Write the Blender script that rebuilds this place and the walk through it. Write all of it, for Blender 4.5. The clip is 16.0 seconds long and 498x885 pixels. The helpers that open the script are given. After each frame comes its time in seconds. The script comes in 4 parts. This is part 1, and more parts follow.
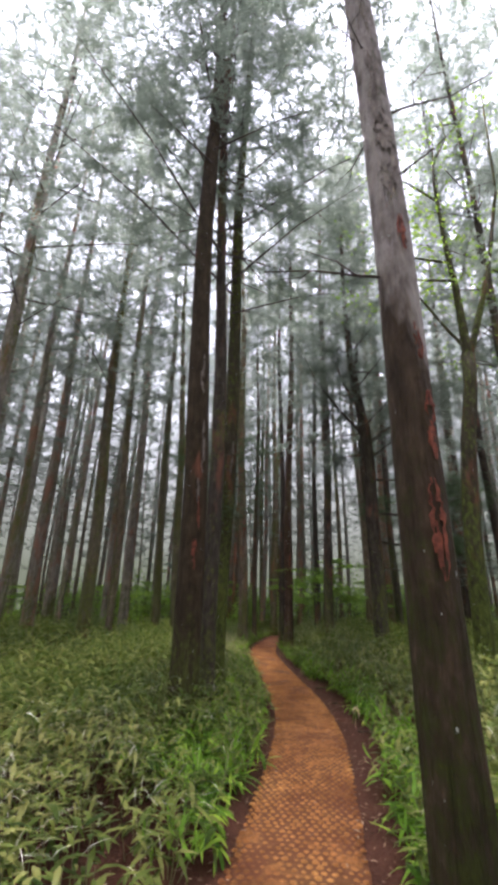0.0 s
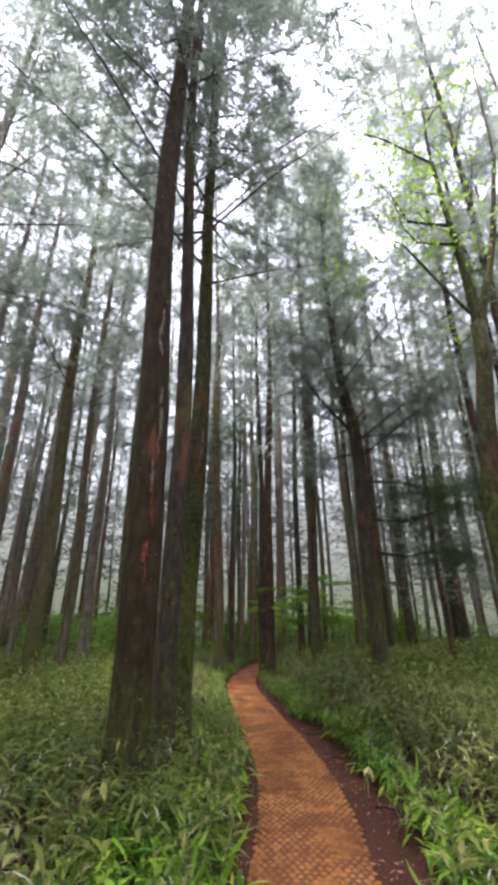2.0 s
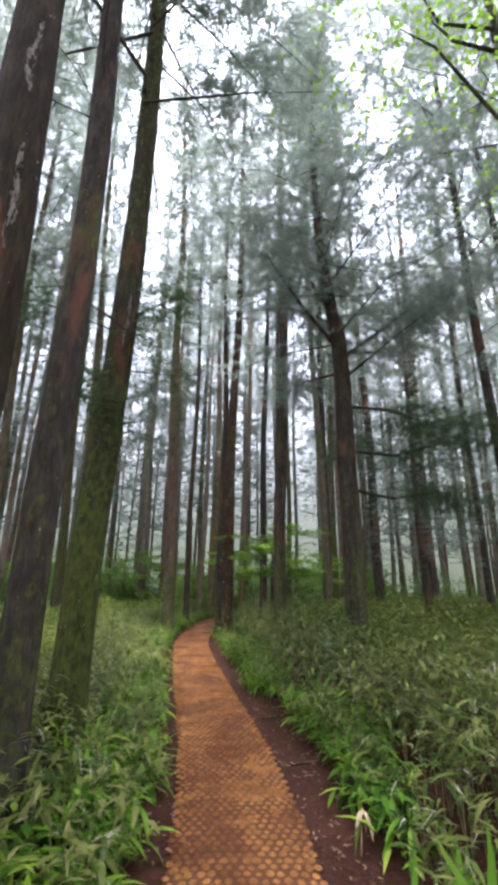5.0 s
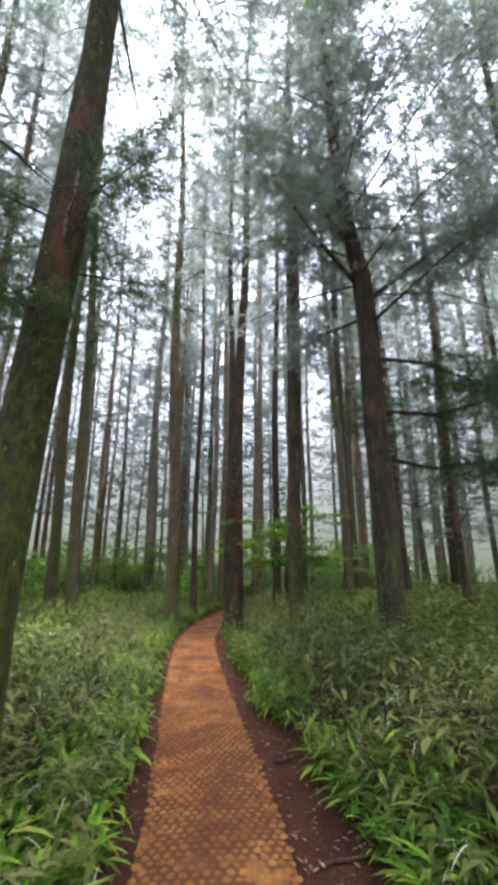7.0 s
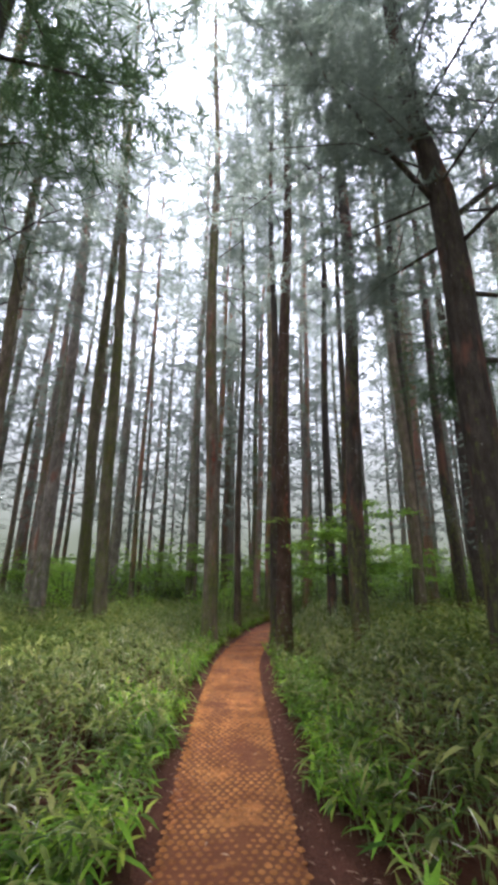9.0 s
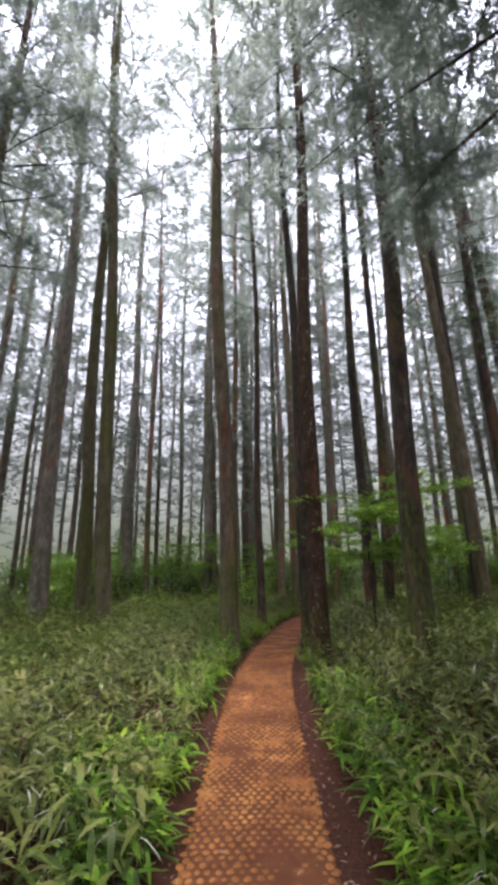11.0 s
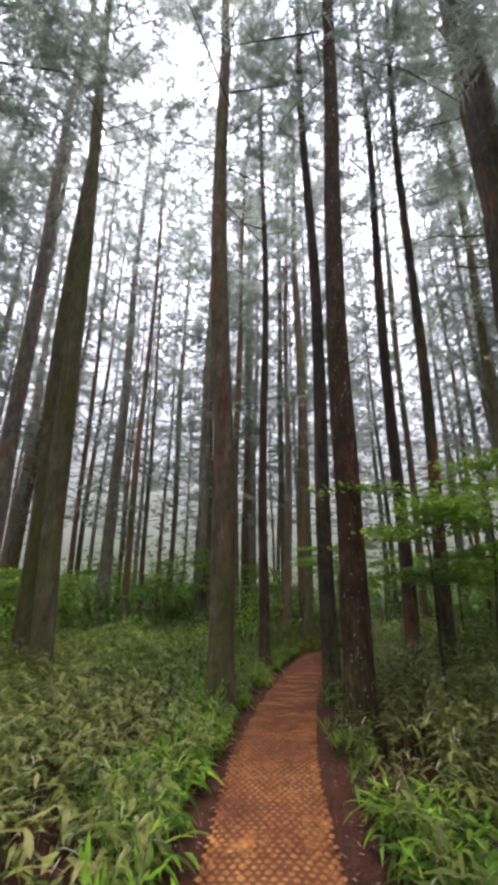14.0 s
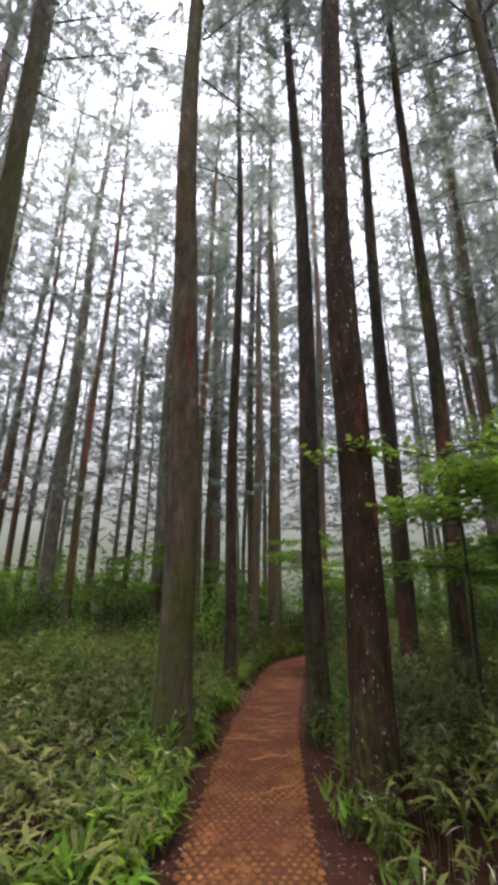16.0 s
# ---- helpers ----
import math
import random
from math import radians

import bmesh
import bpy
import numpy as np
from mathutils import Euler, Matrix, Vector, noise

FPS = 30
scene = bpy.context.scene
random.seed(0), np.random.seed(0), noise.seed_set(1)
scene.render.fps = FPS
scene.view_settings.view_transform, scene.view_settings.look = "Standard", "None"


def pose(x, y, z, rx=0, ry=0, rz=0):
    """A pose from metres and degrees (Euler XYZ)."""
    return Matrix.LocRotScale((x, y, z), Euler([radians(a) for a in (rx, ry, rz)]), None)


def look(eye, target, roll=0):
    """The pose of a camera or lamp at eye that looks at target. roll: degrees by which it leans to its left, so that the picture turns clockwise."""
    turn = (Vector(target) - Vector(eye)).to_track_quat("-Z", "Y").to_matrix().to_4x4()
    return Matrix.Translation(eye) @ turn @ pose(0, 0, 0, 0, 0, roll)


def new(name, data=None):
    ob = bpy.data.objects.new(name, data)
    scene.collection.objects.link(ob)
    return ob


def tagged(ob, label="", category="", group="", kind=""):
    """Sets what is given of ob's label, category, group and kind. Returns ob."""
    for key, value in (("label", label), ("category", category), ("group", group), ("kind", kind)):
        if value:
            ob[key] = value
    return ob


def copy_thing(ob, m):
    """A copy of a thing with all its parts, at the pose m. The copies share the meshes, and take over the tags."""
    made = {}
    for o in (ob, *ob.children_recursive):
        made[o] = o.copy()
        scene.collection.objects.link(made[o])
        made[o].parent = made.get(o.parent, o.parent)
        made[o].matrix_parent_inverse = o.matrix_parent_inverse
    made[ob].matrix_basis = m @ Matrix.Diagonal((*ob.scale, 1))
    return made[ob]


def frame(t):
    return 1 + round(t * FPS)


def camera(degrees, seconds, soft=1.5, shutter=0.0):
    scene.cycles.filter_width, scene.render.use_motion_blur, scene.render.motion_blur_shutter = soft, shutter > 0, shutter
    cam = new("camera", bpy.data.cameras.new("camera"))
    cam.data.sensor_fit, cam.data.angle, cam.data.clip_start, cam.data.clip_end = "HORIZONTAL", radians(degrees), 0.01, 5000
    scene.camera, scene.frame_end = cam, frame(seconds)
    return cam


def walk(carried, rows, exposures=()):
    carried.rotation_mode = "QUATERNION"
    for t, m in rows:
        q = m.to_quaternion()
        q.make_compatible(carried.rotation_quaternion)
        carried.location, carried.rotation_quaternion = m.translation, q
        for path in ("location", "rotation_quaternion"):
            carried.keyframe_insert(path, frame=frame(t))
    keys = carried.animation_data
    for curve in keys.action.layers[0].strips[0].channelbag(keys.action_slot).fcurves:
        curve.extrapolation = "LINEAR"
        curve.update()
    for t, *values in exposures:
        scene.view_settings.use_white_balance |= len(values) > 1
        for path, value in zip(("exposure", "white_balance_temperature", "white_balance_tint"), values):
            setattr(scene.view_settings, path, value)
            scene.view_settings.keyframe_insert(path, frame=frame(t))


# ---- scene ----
# camera and walk
cam = camera(58.8, 16.0, soft=4.6)
METRES, EYE = 14.4, 1.62
EXPOSURE = [(0.0, 3.45, 5850, 27), (2.5, 3.75, 5800, 28), (4.0, 3.95, 5550, 25), (8.0, 4.0, 5550, 25), (11.0, 3.65, 5750, 29), (16.0, 3.6, 5850, 29)]
ROWS = [
    (0.0, 0.0, 0.0, 0.0, -0.42, 20.18, -1.14),
    (0.5, 0.0047, 0.0336, 0.0003, -0.12, 23.93, -0.83),
    (1.0, 0.0008, 0.065, -0.0015, -2.02, 25.77, 0.08),
    (1.5, 0.0006, 0.0951, -0.0015, -2.97, 25.94, 0.33),
    (2.0, 0.0059, 0.1243, -0.0008, -3.01, 23.02, 0.32),
    (2.5, 0.0082, 0.1559, -0.0015, -4.01, 20.84, 0.31),
    (3.0, 0.0152, 0.1885, -0.0044, -5.13, 19.73, -0.06),
    (3.5, 0.0221, 0.2187, -0.005, -5.81, 18.8, -0.76),
    (4.0, 0.0278, 0.2457, -0.0038, -7.21, 18.37, -1.08),
    (6.5, 0.0538, 0.3865, -0.0044, -6.52, 16.99, 0.23),
    (7.0, 0.0598, 0.4157, -0.0043, -5.4, 16.63, 0.01),
    (7.5, 0.0625, 0.4456, -0.0038, -2.91, 16.36, -0.55),
    (8.0, 0.0651, 0.4793, -0.0032, -2.72, 17.08, -0.54),
    (8.5, 0.0707, 0.5122, -0.0038, -0.54, 17.54, -1.24),
    (11.0, 0.0676, 0.6726, -0.0003, 3.65, 16.33, 1.07),
    (11.5, 0.0647, 0.7046, -0.0015, 4.95, 15.56, 0.73),
    (12.0, 0.063, 0.7386, 0.0013, 5.15, 15.01, 0.35),
    (12.5, 0.0631, 0.7717, 0.0032, 5.16, 14.97, 0.0),
    (13.0, 0.0573, 0.8037, 0.0014, 4.47, 16.69, -0.17),
    (13.5, 0.0559, 0.8372, 0.0002, 3.72, 18.64, -0.39),
    (14.0, 0.051, 0.8685, -0.0012, 3.41, 19.31, -0.41),
    (14.5, 0.0432, 0.8979, -0.0012, 2.27, 19.51, 0.07),
    (15.0, 0.0415, 0.9284, -0.0029, 1.3, 19.53, 0.3),
    (15.5, 0.0397, 0.9576, -0.0024, 0.54, 19.25, 0.25),
    (16.0, 0.0406, 0.99, -0.0011, -1.3, 19.36, -0.28),
]
walk(cam, [(t, pose(0, 0, EYE) @ pose(METRES * x, METRES * y, METRES * z, 90 + pitch, roll, yaw)) for t, x, y, z, yaw, pitch, roll in ROWS],
     exposures=EXPOSURE)

# ---------------------------------------------------------------- light
world = bpy.data.worlds.new("overcast_sky")
scene.world = world
world.use_nodes = True
wn, wl = world.node_tree.nodes, world.node_tree.links
bg = wn["Background"]
sky = wn.new("ShaderNodeTexSky")
sky.sky_type, sky.sun_disc = "NISHITA", False
sky.sun_elevation, sky.sun_rotation = radians(86), radians(20)
sky.air_density, sky.dust_density, sky.ozone_density = 1.0, 6.0, 0.5
grey = wn.new("ShaderNodeHueSaturation")
grey.inputs["Saturation"].default_value = 0.45
wl.new(sky.outputs["Color"], grey.inputs["Color"])
wl.new(grey.outputs["Color"], bg.inputs["Color"])
bg.inputs["Strength"].default_value = 0.15

sun = new("sun", bpy.data.lights.new("sun", "SUN"))
sun.data.energy, sun.data.angle, sun.data.color = 0.6, radians(45), (1.0, 0.985, 0.96)
sun.matrix_world = look((1.5, 13, 60), (0, 9, 0))


# ---------------------------------------------------------------- materials
class Nodes:
    """Short hand for building a node material."""

    def __init__(self, name):
        self.m = bpy.data.materials.new(name)
        self.m.use_nodes = True
        self.t = self.m.node_tree
        self.n = self.t.nodes
        self.bsdf = self.n["Principled BSDF"]
        self.out = self.n["Material Output"]

    def add(self, kind, **inputs):
        node = self.n.new(kind)
        for key, value in inputs.items():
            self.put(node, key, value)
        return node

    def put(self, node, key, value):
        socket = node.inputs[key]
        if isinstance(value, bpy.types.NodeSocket):
            self.t.links.new(value, socket)
        else:
            socket.default_value = value

    def coords(self, scale=(1, 1, 1), which="Object"):
        c = self.add("ShaderNodeTexCoord")
        return self.add("ShaderNodeMapping", Vector=c.outputs[which], Scale=scale).outputs[0]

    def world(self, scale=(1, 1, 1)):
        g = self.add("ShaderNodeNewGeometry")
        return self.add("ShaderNodeMapping", Vector=g.outputs["Position"], Scale=scale).outputs[0]

    def noise(self, vec, scale, detail=4.0, rough=0.6, distort=0.0):
        return self.add("ShaderNodeTexNoise", Vector=vec, Scale=scale, Detail=detail, Roughness=rough, Distortion=distort).outputs["Fac"]

    def ramp(self, fac, stops):
        r = self.add("ShaderNodeValToRGB", Fac=fac)
        el = r.color_ramp.elements
        while len(el) < len(stops):
            el.new(0.5)
        for e, (p, c) in zip(el, stops):
            e.position, e.color = p, (*c, 1) if len(c) == 3 else c
        return r.outputs["Color"]

    def mix(self, fac, a, b, mode="MIX"):
        node = self.n.new("ShaderNodeMix")
        node.data_type, node.blend_type = "RGBA", mode
        for i, v in ((0, fac), (6, a), (7, b)):
            if isinstance(v, bpy.types.NodeSocket):
                self.t.links.new(v, node.inputs[i])
            else:
                node.inputs[i].default_value = v if i == 0 else (*v, 1)
        return node.outputs[2]

    def math(self, op, a, b=0.0):
        node = self.n.new("ShaderNodeMath")
        node.operation = op
        for i, v in ((0, a), (1, b)):
            if isinstance(v, bpy.types.NodeSocket):
                self.t.links.new(v, node.inputs[i])
            else:
                node.inputs[i].default_value = v
        return node.outputs[0]

    def bump(self, height, strength, distance):
        b = self.add("ShaderNodeBump", Height=height, Strength=strength, Distance=distance)
        self.t.links.new(b.outputs[0], self.bsdf.inputs["Normal"])


def bark_material(name, dark, light, red, moss_amount, red_amount, flecks=0.0, foot=(0.15, 0.045), moss=((0.036, 0.046, 0.01), (0.115, 0.125, 0.028)), shed=None):
    k = Nodes(name)
    rnd = k.add("ShaderNodeObjectInfo").outputs["Random"]
    fibre = k.noise(k.world((1, 1, 0.11)), 48, 5, 0.7, 0.6)
    strips = k.noise(k.world((1, 1, 0.2)), 13, 5, 0.65, 1.2)
    blot = k.noise(k.world((1, 1, 0.3)), 3.0, 4, 0.6)
    col = k.ramp(k.math("ADD", k.math("MULTIPLY", fibre, 0.5), k.math("MULTIPLY", strips, 0.5)),
                 [(0.26, dark), (0.5, [(a + b) / 2 for a, b in zip(dark, light)]), (0.76, light)])
    mottle = k.noise(k.world((1, 1, 0.45)), 7.5, 4, 0.65)
    col = k.mix(0.8, col, k.ramp(mottle, [(0.32, (0.5, 0.48, 0.46)), (0.52, (1, 1, 1)), (0.7, (1.7, 1.7, 1.65))]), "MULTIPLY")
    redmask = k.ramp(k.math("ADD", blot, k.math("MULTIPLY", k.math("SUBTRACT", rnd, 0.5), red_amount)), [(0.56, (0, 0, 0)), (0.68, (1, 1, 1))])
    col = k.mix(redmask, col, red)
    side = k.noise(k.world((1, 1, 0.25)), 1.4, 5, 0.65)
    tufts = k.noise(k.world((1, 1, 0.5)), 17, 5, 0.7)
    height = k.add("ShaderNodeSeparateXYZ", Vector=k.world()).outputs["Z"]
    if shed:
        bare = k.math("ADD", k.math("MULTIPLY", k.math("SUBTRACT", height, shed), 0.55), k.math("MULTIPLY", k.math("SUBTRACT", blot, 0.5), 2.4))
        col = k.mix(k.ramp(bare, [(0.1, (0, 0, 0)), (0.4, (0.85, 0.85, 0.85))]), col, k.ramp(mottle, [(0.35, (0.16, 0.13, 0.11)), (0.6, (0.34, 0.3, 0.27))]))
    foot = k.math("MAXIMUM", k.math("SUBTRACT", foot[0], k.math("MULTIPLY", height, foot[1])), 0.0)
    grown = k.math("ADD", k.math("ADD", k.math("ADD", side, foot), moss_amount), k.math("MULTIPLY", k.math("SUBTRACT", tufts, 0.5), 0.9))
    mossmask = k.ramp(grown, [(0.53, (0, 0, 0)), (0.76, (0.9, 0.9, 0.9))])
    col = k.mix(mossmask, col, k.ramp(tufts, [(0.35, moss[0]), (0.65, moss[1])]))
    furrow = k.noise(k.world((1, 1, 0.07)), 26, 3, 0.6, 0.9)
    col = k.mix(0.45, col, k.ramp(furrow, [(0.32, (0.42, 0.4, 0.39)), (0.46, (1, 1, 1)), (0.75, (1.2, 1.2, 1.18))]), "MULTIPLY")
    fleck = k.noise(k.world((1, 1, 0.3)), 44, 2, 0.5)
    col = k.mix(k.ramp(k.math("ADD", fleck, flecks), [(0.74, (0, 0, 0)), (0.77, (1, 1, 1))]), col, (0.42, 0.42, 0.38))
    k.put(k.bsdf, "Base Color", col)
    k.put(k.bsdf, "Roughness", 0.85)
    k.put(k.bsdf, "Specular IOR Level", 0.12)
    k.bump(k.math("ADD", k.math("MULTIPLY", fibre, 0.4), k.math("ADD", k.math("MULTIPLY", furrow, 0.8), strips)), 0.95, 0.04)
    return k.m


def leaf_material(name, stops, rough=0.45, through_light=0.35, tint=(0.2, 0.3, 0.04)):
    k = Nodes(name)
    geo = k.add("ShaderNodeNewGeometry")
    rnd = geo.outputs["Random Per Island"]
    patch = k.noise(k.world(), 0.7, 3, 0.6)
    col = k.ramp(k.math("ADD", k.math("MULTIPLY", rnd, 0.6), k.math("SUBTRACT", k.math("MULTIPLY", patch, 0.75), 0.2)), stops)
    streak = k.noise(k.world(), 45, 3, 0.6)
    col = k.mix(0.35, col, k.ramp(streak, [(0.3, (0.55, 0.55, 0.5)), (0.7, (1.25, 1.25, 1.2))]), "MULTIPLY")
    k.put(k.bsdf, "Base Color", col)
    k.put(k.bsdf, "Roughness", rough)
    k.put(k.bsdf, "Specular IOR Level", 0.1)
    trans = k.add("ShaderNodeBsdfTranslucent", Color=k.mix(0.5, col, tint))
    both = k.add("ShaderNodeMixShader", Fac=through_light)
    k.t.links.new(k.bsdf.outputs[0], both.inputs[1])
    k.t.links.new(trans.outputs[0], both.inputs[2])
    k.t.links.new(both.outputs[0], k.out.inputs["Surface"])
    return k.m


def soil_material():
    k = Nodes("forest_soil")
    v = k.world()
    big = k.noise(v, 1.1, 5, 0.6)
    fine = k.noise(v, 38, 6, 0.7)
    crumbs = k.add("ShaderNodeTexVoronoi", Vector=v, Scale=55.0).outputs["Distance"]
    col = k.ramp(fine, [(0.3, (0.024, 0.0095, 0.0055)), (0.55, (0.056, 0.022, 0.012)), (0.75, (0.11, 0.047, 0.025))])
    col = k.mix(k.ramp(big, [(0.45, (0, 0, 0)), (0.65, (1, 1, 1))]), col, (0.075, 0.03, 0.016))
    k.put(k.bsdf, "Base Color", col)
    k.put(k.bsdf, "Roughness", 0.95)
    k.put(k.bsdf, "Specular IOR Level", 0.1)
    k.bump(k.math("ADD", fine, k.math("MULTIPLY", crumbs, 0.5)), 0.8, 0.03)
    return k.m


def coir_material(name, soil_shade):
    k = Nodes(name)
    v = k.world()
    big = k.noise(v, 1.6, 5, 0.65, 0.4)
    mid = k.noise(v, 9, 4, 0.6)
    fibre = k.noise(k.world((1, 1, 1)), 160, 4, 0.7, 1.5)
    rnd = k.add("ShaderNodeNewGeometry").outputs["Random Per Island"]
    col = k.ramp(big, [(0.36, (0.155, 0.062, 0.021)), (0.5, (0.26, 0.116, 0.034)), (0.64, (0.335, 0.165, 0.046))])
    col = k.mix(0.5, col, k.ramp(mid, [(0.3, (0.55, 0.5, 0.5)), (0.7, (1.3, 1.3, 1.25))]), "MULTIPLY")
    col = k.mix(0.6, col, k.ramp(fibre, [(0.3, (0.5, 0.45, 0.42)), (0.7, (1.35, 1.35, 1.3))]), "MULTIPLY")
    col = k.mix(0.4, col, k.ramp(rnd, [(0.0, (0.7, 0.68, 0.66)), (1.0, (1.25, 1.25, 1.2))]), "MULTIPLY")
    y = k.add("ShaderNodeSeparateXYZ", Vector=k.world()).outputs["Y"]
    trodden = k.math("ADD", k.math("MULTIPLY", k.math("SUBTRACT", y, 14.5), 0.12), k.math("MULTIPLY", k.math("SUBTRACT", k.noise(v, 1.3, 5, 0.6), 0.5), 2.6))
    col = k.mix(k.ramp(trodden, [(0.0, (0, 0, 0)), (0.9, (0.85, 0.85, 0.85))]), col, k.mix(0.6, col, (0.12, 0.042, 0.024)))
    # Soil between the knots, with the shade of the gaps darkened into it.
    if soil_shade:
        sand = k.ramp(k.noise(k.world(), 2.3, 4, 0.6), [(0.54, (1, 1, 1)), (0.66, (0, 0, 0))])
        col = k.mix(sand, col, k.mix(0.8, col, (0.085, 0.031, 0.016)))
    k.put(k.bsdf, "Base Color", col)
    k.put(k.bsdf, "Roughness", 0.95)
    k.put(k.bsdf, "Specular IOR Level", 0.1)
    k.bump(fibre, 0.8, 0.008)
    return k.m


def plain_material(name, a, b, scale, rough=0.8):
    k = Nodes(name)
    f = k.noise(k.world(), scale, 5, 0.65)
    k.put(k.bsdf, "Base Color", k.ramp(f, [(0.3, a), (0.7, b)]))
    k.put(k.bsdf, "Roughness", rough)
    k.put(k.bsdf, "Specular IOR Level", 0.2)
    k.bump(f, 0.5, 0.01)
    return k.m


BARK = bark_material("cedar_bark", (0.03, 0.021, 0.013), (0.112, 0.08, 0.051), (0.17, 0.068, 0.038), -0.07, 0.12, foot=(0.04, 0.045))
BARK_NEAR = bark_material("shedding_cedar_bark", (0.024, 0.016, 0.01), (0.08, 0.054, 0.033), (0.17, 0.068, 0.038), -0.08, 0.12, foot=(0.3, 0.17), moss=((0.013, 0.017, 0.004), (0.042, 0.048, 0.01)), shed=2.9)
BARK_DIM = bark_material("mossy_footed_cedar_bark", (0.018, 0.012, 0.007), (0.066, 0.046, 0.027), (0.16, 0.064, 0.036), -0.07, 0.12, foot=(0.3, 0.16), moss=((0.024, 0.03, 0.007), (0.075, 0.08, 0.018)))
BARK_WET = bark_material("dark_wet_mossy_bark", (0.02, 0.016, 0.01), (0.07, 0.056, 0.035), (0.12, 0.055, 0.03), 0.13, 0.1, foot=(0.28, 0.1), moss=((0.026, 0.038, 0.007), (0.1, 0.118, 0.022)))
# Paler grey bark: the haze over distant trunks is put into its colour.
BARK_HAZED = bark_material("haze_paled_bark", (0.1, 0.085, 0.068), (0.29, 0.25, 0.2), (0.24, 0.125, 0.085), 0.02, 0.25)
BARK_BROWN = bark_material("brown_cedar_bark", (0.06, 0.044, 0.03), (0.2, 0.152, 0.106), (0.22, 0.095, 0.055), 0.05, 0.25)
BARK_FLECK = bark_material("lichen_flecked_bark", (0.024, 0.014, 0.009), (0.09, 0.052, 0.033), (0.15, 0.055, 0.032), -0.02, 0.25, 0.055)
BARK_MOSSY = bark_material("mossy_bark", (0.058, 0.046, 0.031), (0.18, 0.145, 0.096), (0.14, 0.07, 0.04), 0.11, 0.1)
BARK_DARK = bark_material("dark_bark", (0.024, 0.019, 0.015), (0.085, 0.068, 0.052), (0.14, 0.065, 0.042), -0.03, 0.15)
PEELED = plain_material("peeled_red_bark", (0.06, 0.022, 0.014), (0.24, 0.068, 0.036), 26, 0.8)
SCUFF = plain_material("pale_scuffed_bark", (0.065, 0.054, 0.043), (0.27, 0.225, 0.185), 30, 0.9)
TWIG = plain_material("grey_twig", (0.03, 0.024, 0.02), (0.1, 0.08, 0.065), 18, 0.85)
# Crown needles: colour and translucency lightened in place of haze.
NEEDLES = leaf_material("cedar_foliage", [(0.1, (0.075, 0.1, 0.073)), (0.5, (0.11, 0.142, 0.102)), (0.9, (0.145, 0.182, 0.13))], 0.5, 0.58, (0.34, 0.38, 0.29))
MAPLE = leaf_material("fresh_green_leaf", [(0.2, (0.08, 0.17, 0.02)), (0.5, (0.14, 0.27, 0.035)), (0.85, (0.26, 0.38, 0.06))], 0.45, 0.5, (0.3, 0.45, 0.04))
SHRUB = leaf_material("shrub_leaf", [(0.2, (0.085, 0.13, 0.04)), (0.5, (0.14, 0.21, 0.06)), (0.85, (0.22, 0.29, 0.085))], 0.45, 0.52, (0.24, 0.34, 0.07))
SASA = leaf_material("dwarf_bamboo_leaf", [(0.2, (0.026, 0.048, 0.008)), (0.4, (0.08, 0.112, 0.019)), (0.58, (0.155, 0.17, 0.038)), (0.77, (0.205, 0.203, 0.06)), (0.95, (0.29, 0.24, 0.1))], 0.36, 0.32)
SHOOT = leaf_material("dark_green_shoot_needles", [(0.15, (0.036, 0.058, 0.03)), (0.5, (0.064, 0.098, 0.047)), (0.9, (0.1, 0.14, 0.066))], 0.5, 0.4, (0.12, 0.2, 0.07))
SASA_FRESH = leaf_material("fresh_bamboo_leaf", [(0.18, (0.02, 0.06, 0.006)), (0.4, (0.075, 0.17, 0.012)), (0.58, (0.16, 0.31, 0.024)), (0.74, (0.28, 0.42, 0.035)), (0.92, (0.4, 0.4, 0.06))], 0.4, 0.4, (0.25, 0.4, 0.04))
DRY = plain_material("dry_leaf", (0.07, 0.038, 0.02), (0.3, 0.2, 0.12), 9, 0.8)
DRY_PALE = plain_material("pale_dry_leaf", (0.25, 0.16, 0.08), (0.55, 0.42, 0.26), 11, 0.75)
DRY_EDGE = plain_material("straw_pale_leaf_margin", (0.3, 0.28, 0.19), (0.58, 0.56, 0.45), 14, 0.6)
STALK = plain_material("green_stalk", (0.09, 0.1, 0.035), (0.2, 0.19, 0.08), 12, 0.6)
COIR_PALE = plain_material("pale_frayed_coir", (0.24, 0.1, 0.042), (0.42, 0.21, 0.1), 60, 0.95)
SOIL = soil_material()
COIR = coir_material("coir_fibre", 0.0)
COIR_BASE = coir_material("soil_and_shade_coir_base", 1.0)


